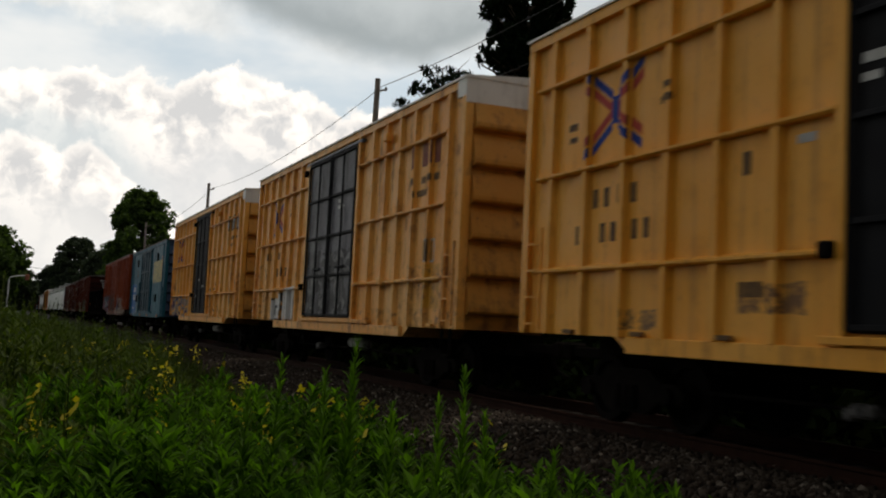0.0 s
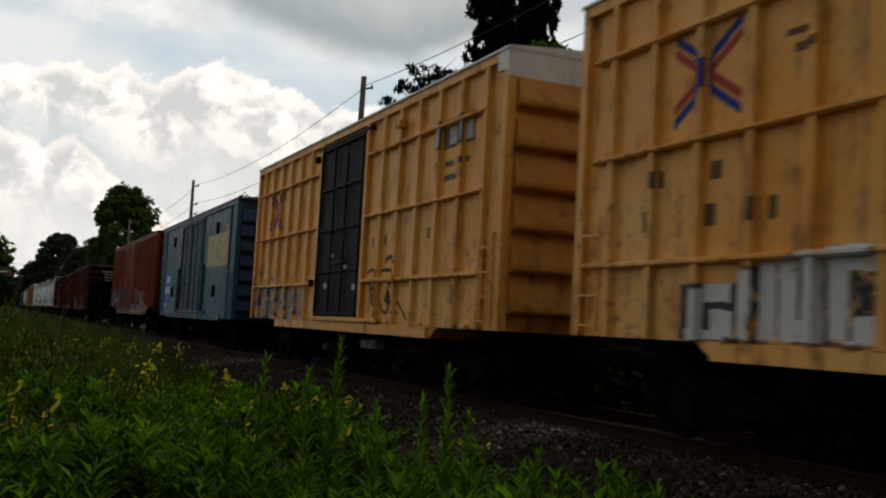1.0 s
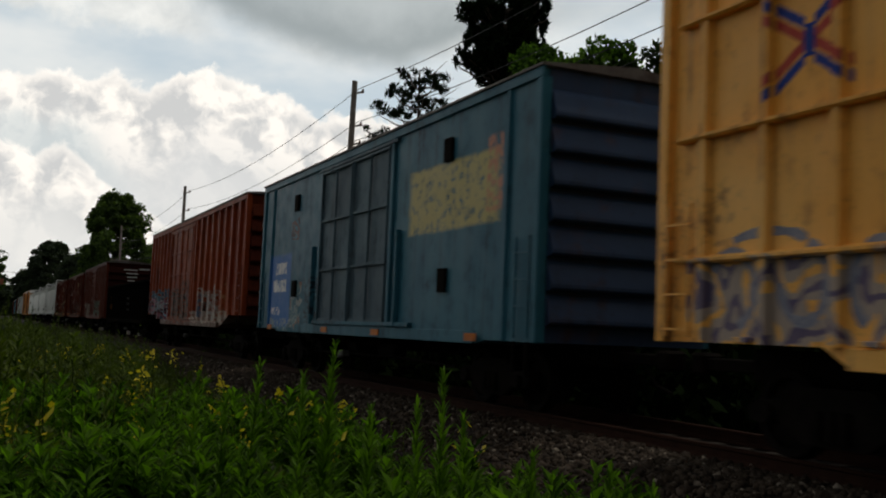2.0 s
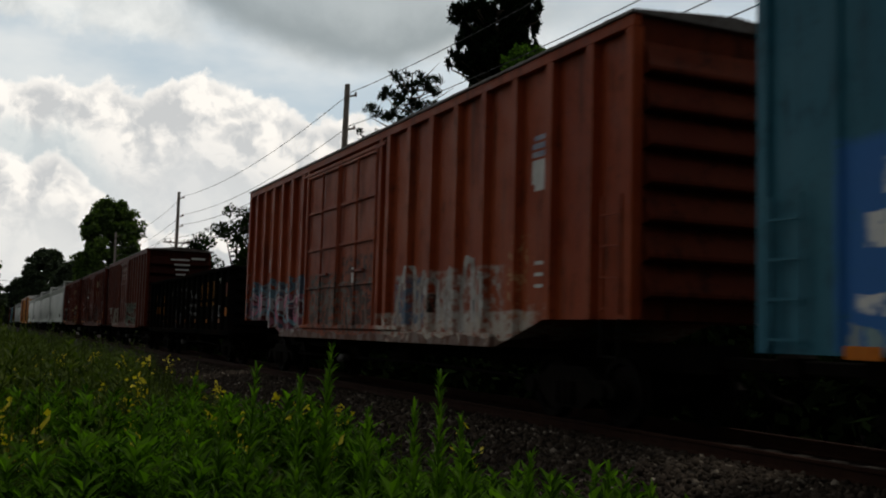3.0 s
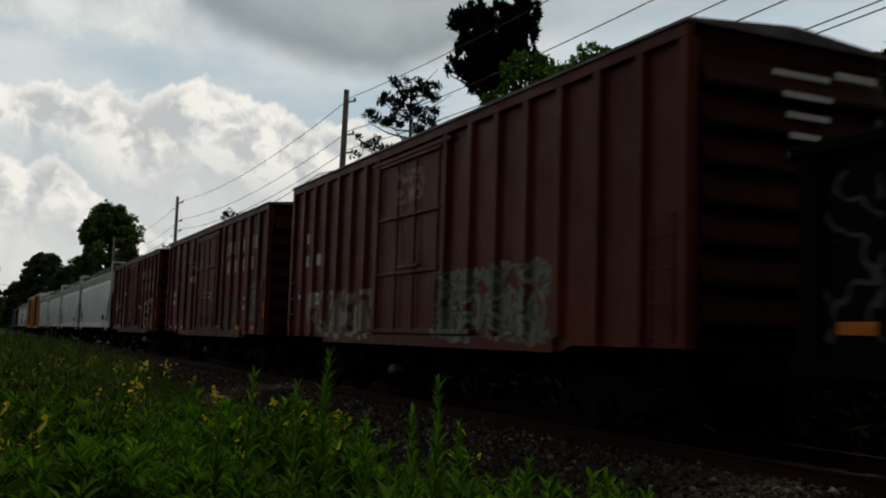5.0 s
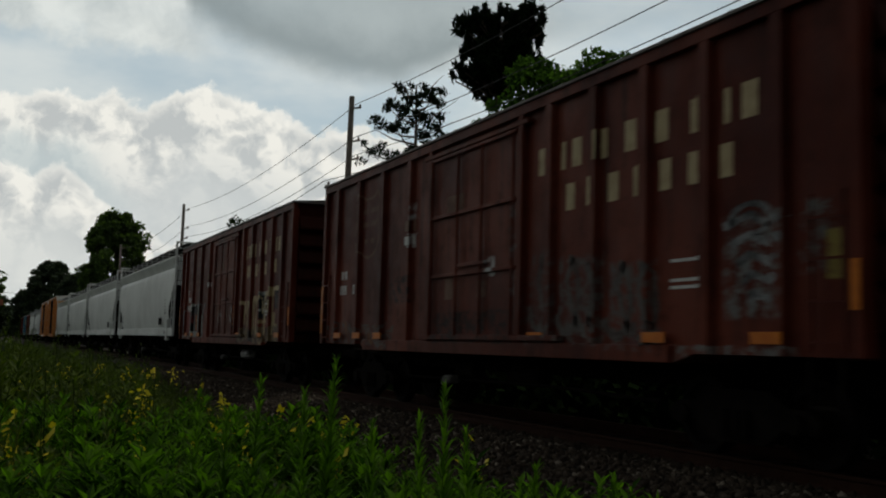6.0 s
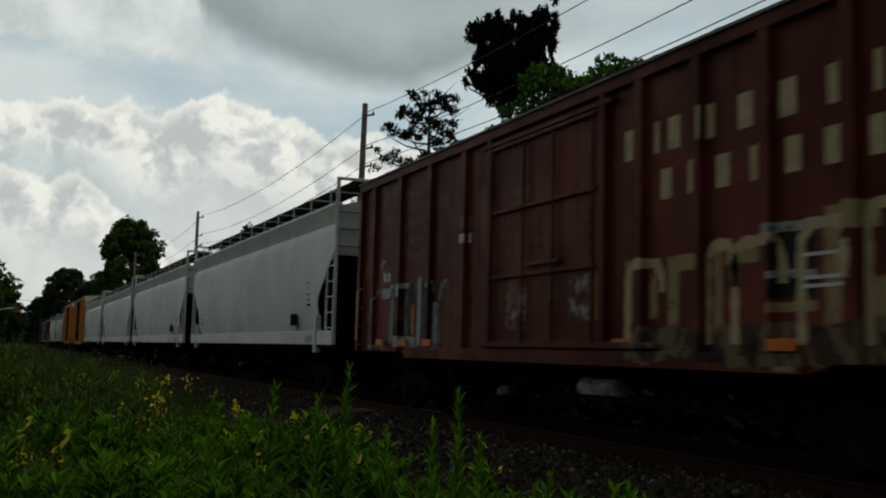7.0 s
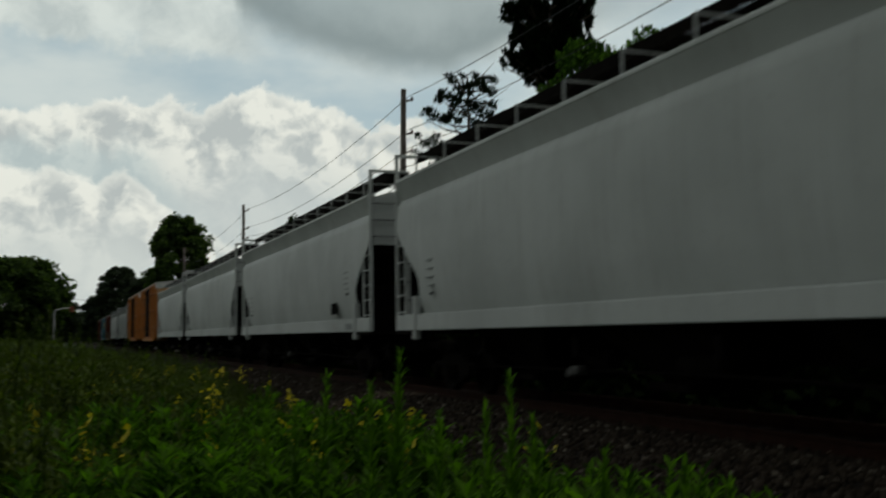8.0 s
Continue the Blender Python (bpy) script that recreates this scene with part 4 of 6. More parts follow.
    if gear:
        running_gear(car, L, turning, tank, low)
    return car


def spread(a, b, n):
    return [a + (b - a) * i / (n - 1) for i in range(n)]


def yellow_boxcar(L, door, paint, door_mat, label, y0, leaves=2, cap=True, turning=True, bars=4, tank=None):
    d0, d1 = door
    posts = spread(0.75, d0 - 1.0, 6) + spread(d1 + 0.95, L - 0.75, 6)
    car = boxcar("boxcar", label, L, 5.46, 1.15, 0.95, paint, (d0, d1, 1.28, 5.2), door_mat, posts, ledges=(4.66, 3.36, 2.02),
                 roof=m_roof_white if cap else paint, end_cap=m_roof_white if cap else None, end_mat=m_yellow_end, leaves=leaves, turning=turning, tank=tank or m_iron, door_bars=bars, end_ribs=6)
    for z in (4.98, 2.02):
        part("door_stop", block(-0.10, 0.03, d0 - 2.1, d0 - 1.9, z - 0.06, z + 0.1, 0.02), paint, car)
        part("door_stop", block(-0.10, 0.03, d1 + 0.1, d1 + 0.26, z - 0.06, z + 0.1, 0.02), m_iron, car)
    for y in (1.2, 3.1, 4.7, L - 4.6, L - 3.0, L - 1.4):
        part("jacking_pad", block(-0.02, 0.05, y - 0.12, y + 0.12, 1.16, 1.22, 0.01), m_mark_dark if paint == m_yellow_a else paint, car)
    CARS.append((car, y0))
    return car


# leading yellow car
car = yellow_boxcar(15.7, (5.6, 9.45), m_yellow_a, m_black_door, "yellow ribbed boxcar with a black double door", -2.64)
cross_logo(car, 13.43, 4.07, 0.56)
marks(car, m_mark_dark, 14.62, 3.95, [0.30], 0.10)
marks(car, m_mark_dark, 14.58, 3.78, [0.25], 0.08)
marks(car, m_mark_dark, 12.45, 4.12, [0.34], 0.07)
marks(car, m_mark_dark, 12.50, 3.95, [0.42], 0.09)
marks(car, m_mark_dark, 13.95, 2.82, [0.22, 0.20, -0.06, 0.22, 0.22], 0.25)
marks(car, m_mark_dark, 14.35, 2.36, [0.20, -0.28, 0.20, 0.20, -0.18, 0.20, 0.20], 0.25)
marks(car, m_mark_white, 10.2, 3.12, [0.34], 0.09)
marks(car, m_mark_dark, 11.0, 2.9, [0.22], 0.25)
marks(car, m_mark_dark, 11.05, 1.62, [0.5], 0.16)
marks(car, m_mark_white, 9.35, 3.72, [0.4], 0.10, x=0.03)
marks(car, m_mark_white, 9.35, 3.55, [0.3], 0.08, x=0.03)

# second yellow car, with pale spray paint low on its trailing half
car = yellow_boxcar(15.63, (5.8, 9.72), m_yellow_b, m_grey_door, "faded yellow ribbed boxcar with worn dark double door and spray paint", 15.34, tank=m_tank)
cross_logo(car, 13.15, 4.10, 0.52)
marks(car, m_mark_maroon, 2.75, 4.18, [0.5, 0.5, 0.52], 0.44, gap=0.12)
marks(car, m_mark_dark, 2.75, 3.86, [0.5, 0.3, 0.62], 0.13)
marks(car, m_mark_dark, 2.45, 3.62, [0.8], 0.12)
marks(car, m_mark_dark, 12.0, 4.2, [0.4], 0.07)
marks(car, m_mark_dark, 11.9, 4.02, [0.5], 0.09)
marks(car, m_mark_dark, 14.1, 2.9, [0.3, -0.5, 0.3], 0.2)
marks(car, m_mark_dark, 14.3, 2.4, [0.3, -0.6, 0.3, -0.3, 0.2, 0.2], 0.24)
marks(car, m_mark_dark, 1.75, 2.35, [0.4], 0.42)
sprayed_line(car, m_mark_white, [(1.32, 2.36), (1.72, 2.36), (1.72, 2.76), (1.32, 2.76), (1.32, 2.36)], 0.035, 0.004, "marking")
marks(car, m_mark_white, 7.3, 4.0, [0.5], 0.07, x=0.03)
marks(car, m_mark_white, 7.3, 3.85, [0.6], 0.07, x=0.03)

# third yellow car
car = yellow_boxcar(15.76, (6.34, 9.44), m_yellow_c, m_black_door, "yellow ribbed boxcar with a single black door and spray paint", 33.08, leaves=1, tank=m_tank)
cross_logo(car, 13.56, 4.07, 0.5)
part("marking", decal(bmesh.new(), car, 1.25, 2.85, (4.24, 4.24), (4.76, 4.76), 0.0), m_mark_dark, car)
marks(car, m_mark_white, 2.95, 4.30, [0.52, 0.5, 0.56], 0.40, gap=0.15, x=-0.008)
marks(car, m_mark_dark, 2.9, 3.92, [0.35, 0.5, 0.5], 0.10)
marks(car, m_mark_dark, 2.5, 3.68, [0.7], 0.10)
marks(car, m_mark_dark, 5.9, 2.72, [0.16, -0.4, 0.18, -0.3, 0.16, -0.5, 0.18, -0.4, 0.16], 0.2)
marks(car, m_mark_dark, 2.0, 1.55, [0.42], 0.34)
marks(car, m_mark_white, 8.6, 2.6, [0.4], 0.08, x=0.03)
marks(car, m_mark_white, 7.6, 2.3, [0.36], 0.10, x=0.03)
marks(car, m_mark_white, 8.9, 1.9, [0.3], 0.12, x=0.03)
marks(car, m_mark_white, 6.9, 1.85, [0.3], 0.12, x=0.03)

for line, wide in ((arc(5.75, 2.12, 0.36, 0.12, 190, 20), 0.06), (arc(5.0, 2.12, 0.5, 0.1, 200, -20), 0.07), (arc(4.75, 2.35, 0.3, 0.12, 190, 0), 0.08), ([(5.9, 2.0), (5.8, 1.75), (5.62, 1.5)], 0.10), ([(5.62, 1.95), (5.56, 1.7), (5.6, 1.5)], 0.22),
                   (arc(4.95, 1.72, 0.3, 0.34, 100, 330), 0.07), ([(4.95, 1.75), (4.75, 1.62), (4.62, 1.66)], 0.24), (arc(4.4, 1.85, 0.45, 0.4, -70, 80), 0.06), ([(4.6, 1.55), (4.3, 1.6), (4.0, 1.4), (3.8, 1.25)], 0.05), ([(5.4, 2.1), (5.3, 1.6), (5.35, 1.25)], 0.05)):
    sprayed_line(car, m_spray_black, line, wide)
for line in (arc(14.6, 1.7, 0.35, 0.4, 30, 250), arc(13.6, 1.75, 0.3, 0.38, 100, 360), arc(12.7, 1.7, 0.32, 0.4, -60, 190), [(12.0, 2.0), (11.8, 1.6), (11.5, 1.95), (11.4, 1.5)], arc(14.1, 2.15, 0.5, 0.12, 180, 20)):
    sprayed_line(car, m_mark_slate, line, 0.10)

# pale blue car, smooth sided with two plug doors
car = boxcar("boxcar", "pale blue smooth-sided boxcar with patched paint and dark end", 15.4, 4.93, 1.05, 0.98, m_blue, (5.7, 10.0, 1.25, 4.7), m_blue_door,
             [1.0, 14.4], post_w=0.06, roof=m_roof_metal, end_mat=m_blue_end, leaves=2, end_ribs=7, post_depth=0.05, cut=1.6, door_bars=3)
CARS.append((car, 51.55))
for y, z in ((12.12, 4.2), (3.12, 4.2), (3.2, 2.0), (12.05, 2.05)):
    part("dark_plate", block(-0.012, 0.05, y - 0.15, y + 0.15, z - 0.2, z + 0.2, 0.004), m_iron, car)
for y in (2.2, 6.4, 9.6, 14.3):
    part("reflector", block(-0.014, 0.0, y - 0.4, y, 1.02, 1.14, 0.002), m_orange, car)
for y in (5.2, 10.5):
    part("ladder_guard", block(-0.05, 0.05, y - 0.04, y + 0.04, 1.2, 3.0, 0.01), m_blue, car)

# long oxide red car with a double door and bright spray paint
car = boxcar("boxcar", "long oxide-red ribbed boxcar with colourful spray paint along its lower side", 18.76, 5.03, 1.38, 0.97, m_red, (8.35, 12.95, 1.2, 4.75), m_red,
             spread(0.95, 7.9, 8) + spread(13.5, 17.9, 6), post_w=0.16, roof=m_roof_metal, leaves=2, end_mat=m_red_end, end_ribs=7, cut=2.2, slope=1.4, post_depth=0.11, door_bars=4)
CARS.append((car, 69.03))
for y0, y1, z0, z1, mat in ((2.05, 2.55, 3.28, 3.62, m_mark_white), (2.13, 2.47, 3.18, 3.28, m_mark_white), (2.05, 2.55, 3.66, 3.74, m_mark_slate), (2.05, 2.55, 3.78, 3.86, m_mark_slate), (2.1, 2.5, 3.9, 3.97, m_mark_slate)):
    part("marking", decal(bmesh.new(), car, y0, y1, (z0, z0), (z1, z1)), mat, car)
for i, y in enumerate((17.95, 17.2, 16.45, 15.7, 14.9, 14.1)):
    z = (1.86 if i < 3 else 1.72) + 0.03 * math.sin(i * 2.1)
    sprayed_line(car, m_spray_sky, arc(y, z, 0.36, 0.40, 20 + 40 * (i % 3), 330 + 30 * (i % 2), 18), 0.10)
    sprayed_line(car, m_spray_pink, arc(y - 0.02, z - 0.06, 0.20, 0.26, 90 * (i % 4), 90 * (i % 4) + 270, 12), 0.16)
    sprayed_line(car, m_mark_white, [(y + 0.2, z + 0.12), (y + 0.08, z + 0.26), (y - 0.06, z + 0.28)], 0.05, 0.003)
for y, z0, z1 in ((7.3, 1.2, 2.15), (6.9, 1.3, 2.3), (6.3, 1.2, 2.2), (5.9, 1.15, 2.05), (5.2, 1.2, 2.25), (4.6, 1.15, 2.35), (4.1, 1.2, 2.1)):
    sprayed_line(car, m_spray_white, [(y + 0.1, z0), (y + 0.18, (z0 + z1) / 2), (y, z1), (y - 0.22, z1 - 0.05), (y - 0.25, z0 + 0.2)], 0.13)
marks(car, m_mark_white, 17.42, 2.66, [0.34, -0.2, 0.32], 0.36)
for z in (1.82, 1.98, 2.14):
    marks(car, m_mark_white, 2.5, z, [0.5], 0.05)
marks(car, m_mark_white, 9.9, 2.1, [0.3], 0.36, x=0.03)

# brown cars
car = boxcar("boxcar", "dark brown ribbed boxcar with pale end stripes and spray paint", 15.2, 4.72, 1.13, 1.02, m_brown_g, (6.35, 9.3, 1.25, 4.45), m_brown_g,
             spread(0.9, 5.4, 6) + spread(10.1, 14.3, 6), post_w=0.14, roof=m_roof_metal, end_mat=m_brown_end, end_ribs=7, door_bars=3)
CARS.append((car, 107.6))
for i, (x0, x1) in enumerate(((1.1, 1.95), (1.25, 2.0), (1.3, 1.95), (1.35, 1.8), (1.3, 1.9))):
    part("end_stripe", block(x0, x1, -0.138, -0.126, 4.26 - i * 0.235, 4.33 - i * 0.235), m_mark_white, car)
part("end_stripe", block(2.05, 2.7, -0.138, -0.126, 4.33, 4.42), m_mark_white, car)
marks(car, m_mark_white, 14.2, 3.3, [0.3, 0.3], 0.24)
marks(car, m_mark_white, 14.2, 2.75, [0.3, -0.3, 0.5], 0.26)
marks(car, m_mark_white, 14.5, 2.0, [0.3], 0.1)
for y in (12.2, 13.4):
    marks(car, m_mark_white, y, 2.05, [0.4], 0.07)
    marks(car, m_mark_white, y, 1.85, [0.36], 0.07)

for paint, L, y0, label in ((m_brown_h, 15.4, 125.1, "dark brown boxcar with cream lettering bars and chalky spray paint"),
                            (m_brown_i, 15.7, 143.1, "dark brown boxcar with cream lettering bars and outlined graffiti panels")):
    car = boxcar("boxcar", label, L, 4.64, 1.13, 1.02, paint, (6.25, 9.35, 1.25, 4.35), paint,
                 spread(1.05, 5.4, 5) + spread(10.4, L - 0.9, 4), post_w=0.15, roof=m_roof_metal, end_mat=m_brown_end, tank=m_tank if paint == m_brown_i else None, end_ribs=7, door_bars=3)
    CARS.append((car, y0))
    marks(car, m_mark_cream, 5.85, 3.55, [0.40, 0.13, 0.36, 0.36, 0.36, 0.38, 0.36, 0.13, 0.38], 0.38, gap=0.68)
    marks(car, m_mark_cream, 5.1, 2.98, [0.34, 0.32, 0.36, 0.34, 0.34, 0.36, 0.32], 0.36, gap=0.50)
    ring_badge(car, 12.65, 3.55, 1.15, 1.35, m_mark_faint)
    marks(car, m_mark_white, 14.3, 2.5, [0.18, 0.18], 0.17)
    marks(car, m_mark_white, 14.35, 2.17, [0.12, 0.12, 0.12, -0.3, 0.12, 0.12], 0.2)
    part("marking", decal(bmesh.new(), car, 8.1, 8.75, (3.32, 3.32), (3.62, 3.62), 0.004), m_mark_faint, car)
    for z in (2.14, 1.92, 1.84):
        part("marking", decal(bmesh.new(), car, 2.2, 2.78, (z, z), (z + 0.035, z + 0.035), 0.003), m_mark_white, car)
    for y, z0, z1, mat in ((10.5, 2.95, 3.1, m_mark_white), (10.5, 3.2, 3.4, m_mark_faint), (8.75, 1.9, 2.25, m_mark_faint), (7.55, 1.9, 2.15, m_mark_faint)):
        part("marking", decal(bmesh.new(), car, y - 0.3, y, (z0, z0), (z1, z1), 0.003), mat, car)
    if paint == m_brown_h:
        for y, z, w, h in ((5.75, 1.9, 0.25, 0.5), (5.0, 1.85, 0.3, 0.5), (4.5, 1.8, 0.25, 0.45), (3.85, 1.75, 0.3, 0.45), (3.3, 1.7, 0.25, 0.45)):
            sprayed_line(car, m_spray_dust, arc(y, z, w, h, 100, 330), 0.11)
            sprayed_line(car, m_spray_dust, [(y - w, z - h), (y, z + h * 0.4), (y - w * 0.6, z + h)], 0.09)
        for k in range(5):
            sprayed_line(car, m_spray_chalk, [(1.9 - 0.1 * k, 2.45 - 0.2 * k), (1.5, 2.55 - 0.2 * k), (1.2, 2.4 - 0.18 * k), (0.95 + 0.04 * k, 2.5 - 0.2 * k)], 0.08)
        sprayed_line(car, m_spray_chalk, arc(1.5, 2.5, 0.28, 0.16, -20, 250), 0.07)
    else:
        for y, w in ((14.75, 0.3), (13.85, 0.42), (13.0, 0.45), (12.1, 0.34), (11.45, 0.3)):
            sprayed_line(car, m_spray_chalk, [(y, 1.28), (y + 0.02, 2.1), (y - 0.1, 2.32), (y - w, 2.36), (y - w - 0.05, 2.2)], 0.10)
        for y, w, z in ((5.7, 0.7, 2.25), (4.2, 0.45, 2.36), (3.75, 0.7, 2.35), (2.8, 0.6, 2.45), (2.0, 0.7, 2.55)):
            sprayed_line(car, m_mark_cream, [(y, 1.3), (y, z - 0.15), (y - 0.12, z), (y - w + 0.1, z), (y - w, z - 0.2), (y - w, 1.9)], 0.12)
    for y in (14.4, 13.2, 12.0, 5.9, 3.2, 1.4):
        part("reflector", block(-0.014, 0.0, y - 0.42, y, 1.24, 1.36, 0.002), m_orange, car)
    for y, z0, z1 in ((L - 0.03, 1.35, 2.4), (0.13, 1.55, 2.0)) + (((12.72, 1.45, 2.0), (6.33, 1.6, 2.2)) if paint == m_brown_i else ()):
        part("reflector", decal(bmesh.new(), car, y - 0.10, y, (z0, z0), (z1, z1), 0.006), m_orange, car, "tall orange reflector strip")


def gondola(label, L, y0):
    car = thing("gondola", label, "gondola car", group="cars of the freight train")
    top, floor, t = 3.06, 1.0, 0.07
    for x in (0.14, WIDE - 0.14 - t):
        part("side_wall", block(x, x + t, 0.1, L - 0.1, floor, top - 0.05), m_gondola, car)
    for y in (0.1, L - 0.1 - t):
        part("end_wall", block(0.212, WIDE - 0.212, y, y + t, floor, top - 0.05), m_gondola, car)
    part("floor", block(0.213, WIDE - 0.213, 0.175, L - 0.175, floor - 0.05, floor + 0.05), m_gondola, car)
    for x in (0.02, WIDE - 0.22):
        part("top_chord", block(x, x + 0.2, 0.0, L, top - 0.1, top + 0.02, 0.02), m_gondola, car)
        part("side_sill", block(x, x + 0.2, 0.0, L, floor - 0.10, floor + 0.08, 0.02), m_gondola, car)
    for y in (0.0, L - 0.2):
        part("end_chord", block(0.22, WIDE - 0.22, y, y + 0.2, top - 0.1, top + 0.02, 0.02), m_gondola, car)
    stake = mesh_of("side_stake", prism_x(bmesh.new(), [(-0.10, floor + 0.08), (0.10, floor + 0.08), (0.10, top - 0.1), (-0.10, top - 0.1)], 0.03, 0.141), m_gondola)
    for y in spread(0.25, L - 0.25, 17):
        part("side_stake", stake, m_gondola, car, at=pose(0, y, 0))
        part("side_stake", stake, m_gondola, car, at=pose(WIDE, y, 0, 0, 0, 180))
    rib = mesh_of("end_rib", prism_x(bmesh.new(), [(0.1, 0.0), (0.02, 0.05), (0.02, 0.17), (0.1, 0.22)], 0.25, WIDE - 0.25), m_gondola)
    for i in range(5):
        part("end_rib", rib, m_gondola, car, at=pose(0, 0, 1.2 + i * 0.36))
    bay = (L - 0.5) / 16
    mid = lambda k: 0.25 + bay * (k + 0.5)
    for k in (1, 3, 5, 7, 9, 11, 12, 15):
        part("reflector", block(0.126, 0.139, mid(k) - 0.22, mid(k) + 0.22, 1.30, 1.42, 0.002), m_orange, car)
    part("reflector", block(0.126, 0.139, mid(0) - 0.2, mid(0) + 0.24, 1.52, 1.78, 0.002), m_orange, car)
    part("marking", block(0.126, 0.139, mid(0) - 0.13, mid(0) + 0.17, 2.24, 2.56, 0.002), m_mark_maroon, car, "faded red badge")
    part("marking", block(0.126, 0.139, mid(0) - 0.13, mid(0) + 0.17, 2.15, 2.2, 0.002), m_mark_yellow, car)
    stakes = spread(0.25, L - 0.25, 17)
    SKIN[car.name] = (sorted(q + e * 0.1 for q in stakes for e in (-1, 1)), lambda y, z: 0.02 if z > top - 0.1 or z < floor + 0.08 else 0.03 if any(abs(y - q) < 0.1 for q in stakes) else 0.139)
    for k in (4, 3, 2):
        marks(car, m_mark_yellow, mid(k) + 0.29, 2.12, [0.58], 0.56)
    for k in (4, 3, 2):
        part("marking", decal(bmesh.new(), car, mid(k) - 0.24, mid(k) + 0.24, (1.88, 1.88), (1.99, 1.99)), m_mark_yellow, car)
    for y, z in ((14.16, 2.34), (13.7, 2.34), (12.81, 2.28), (12.5, 2.28), (14.2, 1.82), (13.9, 1.82), (12.85, 1.8), (12.55, 1.8), (11.75, 1.8)):
        marks(car, m_mark_yellow, y, z - 0.16, [0.24], 0.3)
    for k, z, w, h in ((1, 2.72, 0.6, 0.08), (1, 2.62, 0.3, 0.06), (0, 2.8, 0.2, 0.06), (5, 2.35, 0.3, 0.10), (5, 2.12, 0.3, 0.08)):
        part("marking", decal(bmesh.new(), car, mid(k) - w / 2, mid(k) + w / 2, (z - h / 2,) * 2, (z + h / 2,) * 2), m_mark_white, car)
    sprayed_line(car, m_mark_white, [(mid(1) - 0.24, 1.52), (mid(1) + 0.24, 1.52), (mid(1) + 0.24, 1.84), (mid(1) - 0.24, 1.84), (mid(1) - 0.24, 1.52)], 0.035, name="marking")
    # outlined spray letters, thin and worn, across the middle bays
    for line in (arc(10.45, 2.28, 0.55, 0.42, 60, 300), arc(10.5, 1.6, 0.42, 0.62, 110, 290), arc(9.6, 2.15, 0.4, 0.55, -20, 210), arc(9.35, 1.45, 0.5, 0.5, 150, 400), arc(8.75, 2.1, 0.35, 0.5, -80, 190),
                 [(10.9, 2.6), (10.62, 2.25), (10.3, 2.05), (10.5, 1.7)], arc(7.75, 2.2, 0.42, 0.35, 0, 300), arc(7.8, 1.55, 0.5, 0.5, 100, 330), arc(7.05, 2.05, 0.35, 0.45, 60, 330), arc(6.75, 1.45, 0.4, 0.5, -120, 120),
                 [(7.3, 2.5), (7.2, 2.0), (7.3, 1.5), (7.15, 1.1)], arc(5.65, 2.1, 0.42, 0.2, 0, 330), arc(5.6, 1.75, 0.4, 0.22, 20, 300)):
        run = []
        for (ya, za), (yb, zb) in zip(line, line[1:]):
            for k in range(6):
                y, z = ya + (yb - ya) * k / 6, za + (zb - za) * k / 6
                if all(abs(y - q) > 0.13 for q in stakes) and 1.1 < z < 2.9:
                    run.append((y, z))
                    continue
                if len(run) > 4:
                    sprayed_line(car, m_spray_chalk, run, 0.075)
                run = []
        if len(run) > 4:
            sprayed_line(car, m_spray_chalk, run, 0.075)
    for y in (5.95, 5.6, 5.3):
        for z in (1.55, 1.85, 2.15):
            part("sprayed_bar", decal(bmesh.new(), car, y - 0.14, y + 0.14, (z, z + 0.03), (z + 0.11, z + 0.13)), m_spray_chalk, car)
    running_gear(car, L)
    CARS.append((car, y0))


gondola("black open gondola car with yellow lettering bars and faint graffiti", 16.1, 90.05)


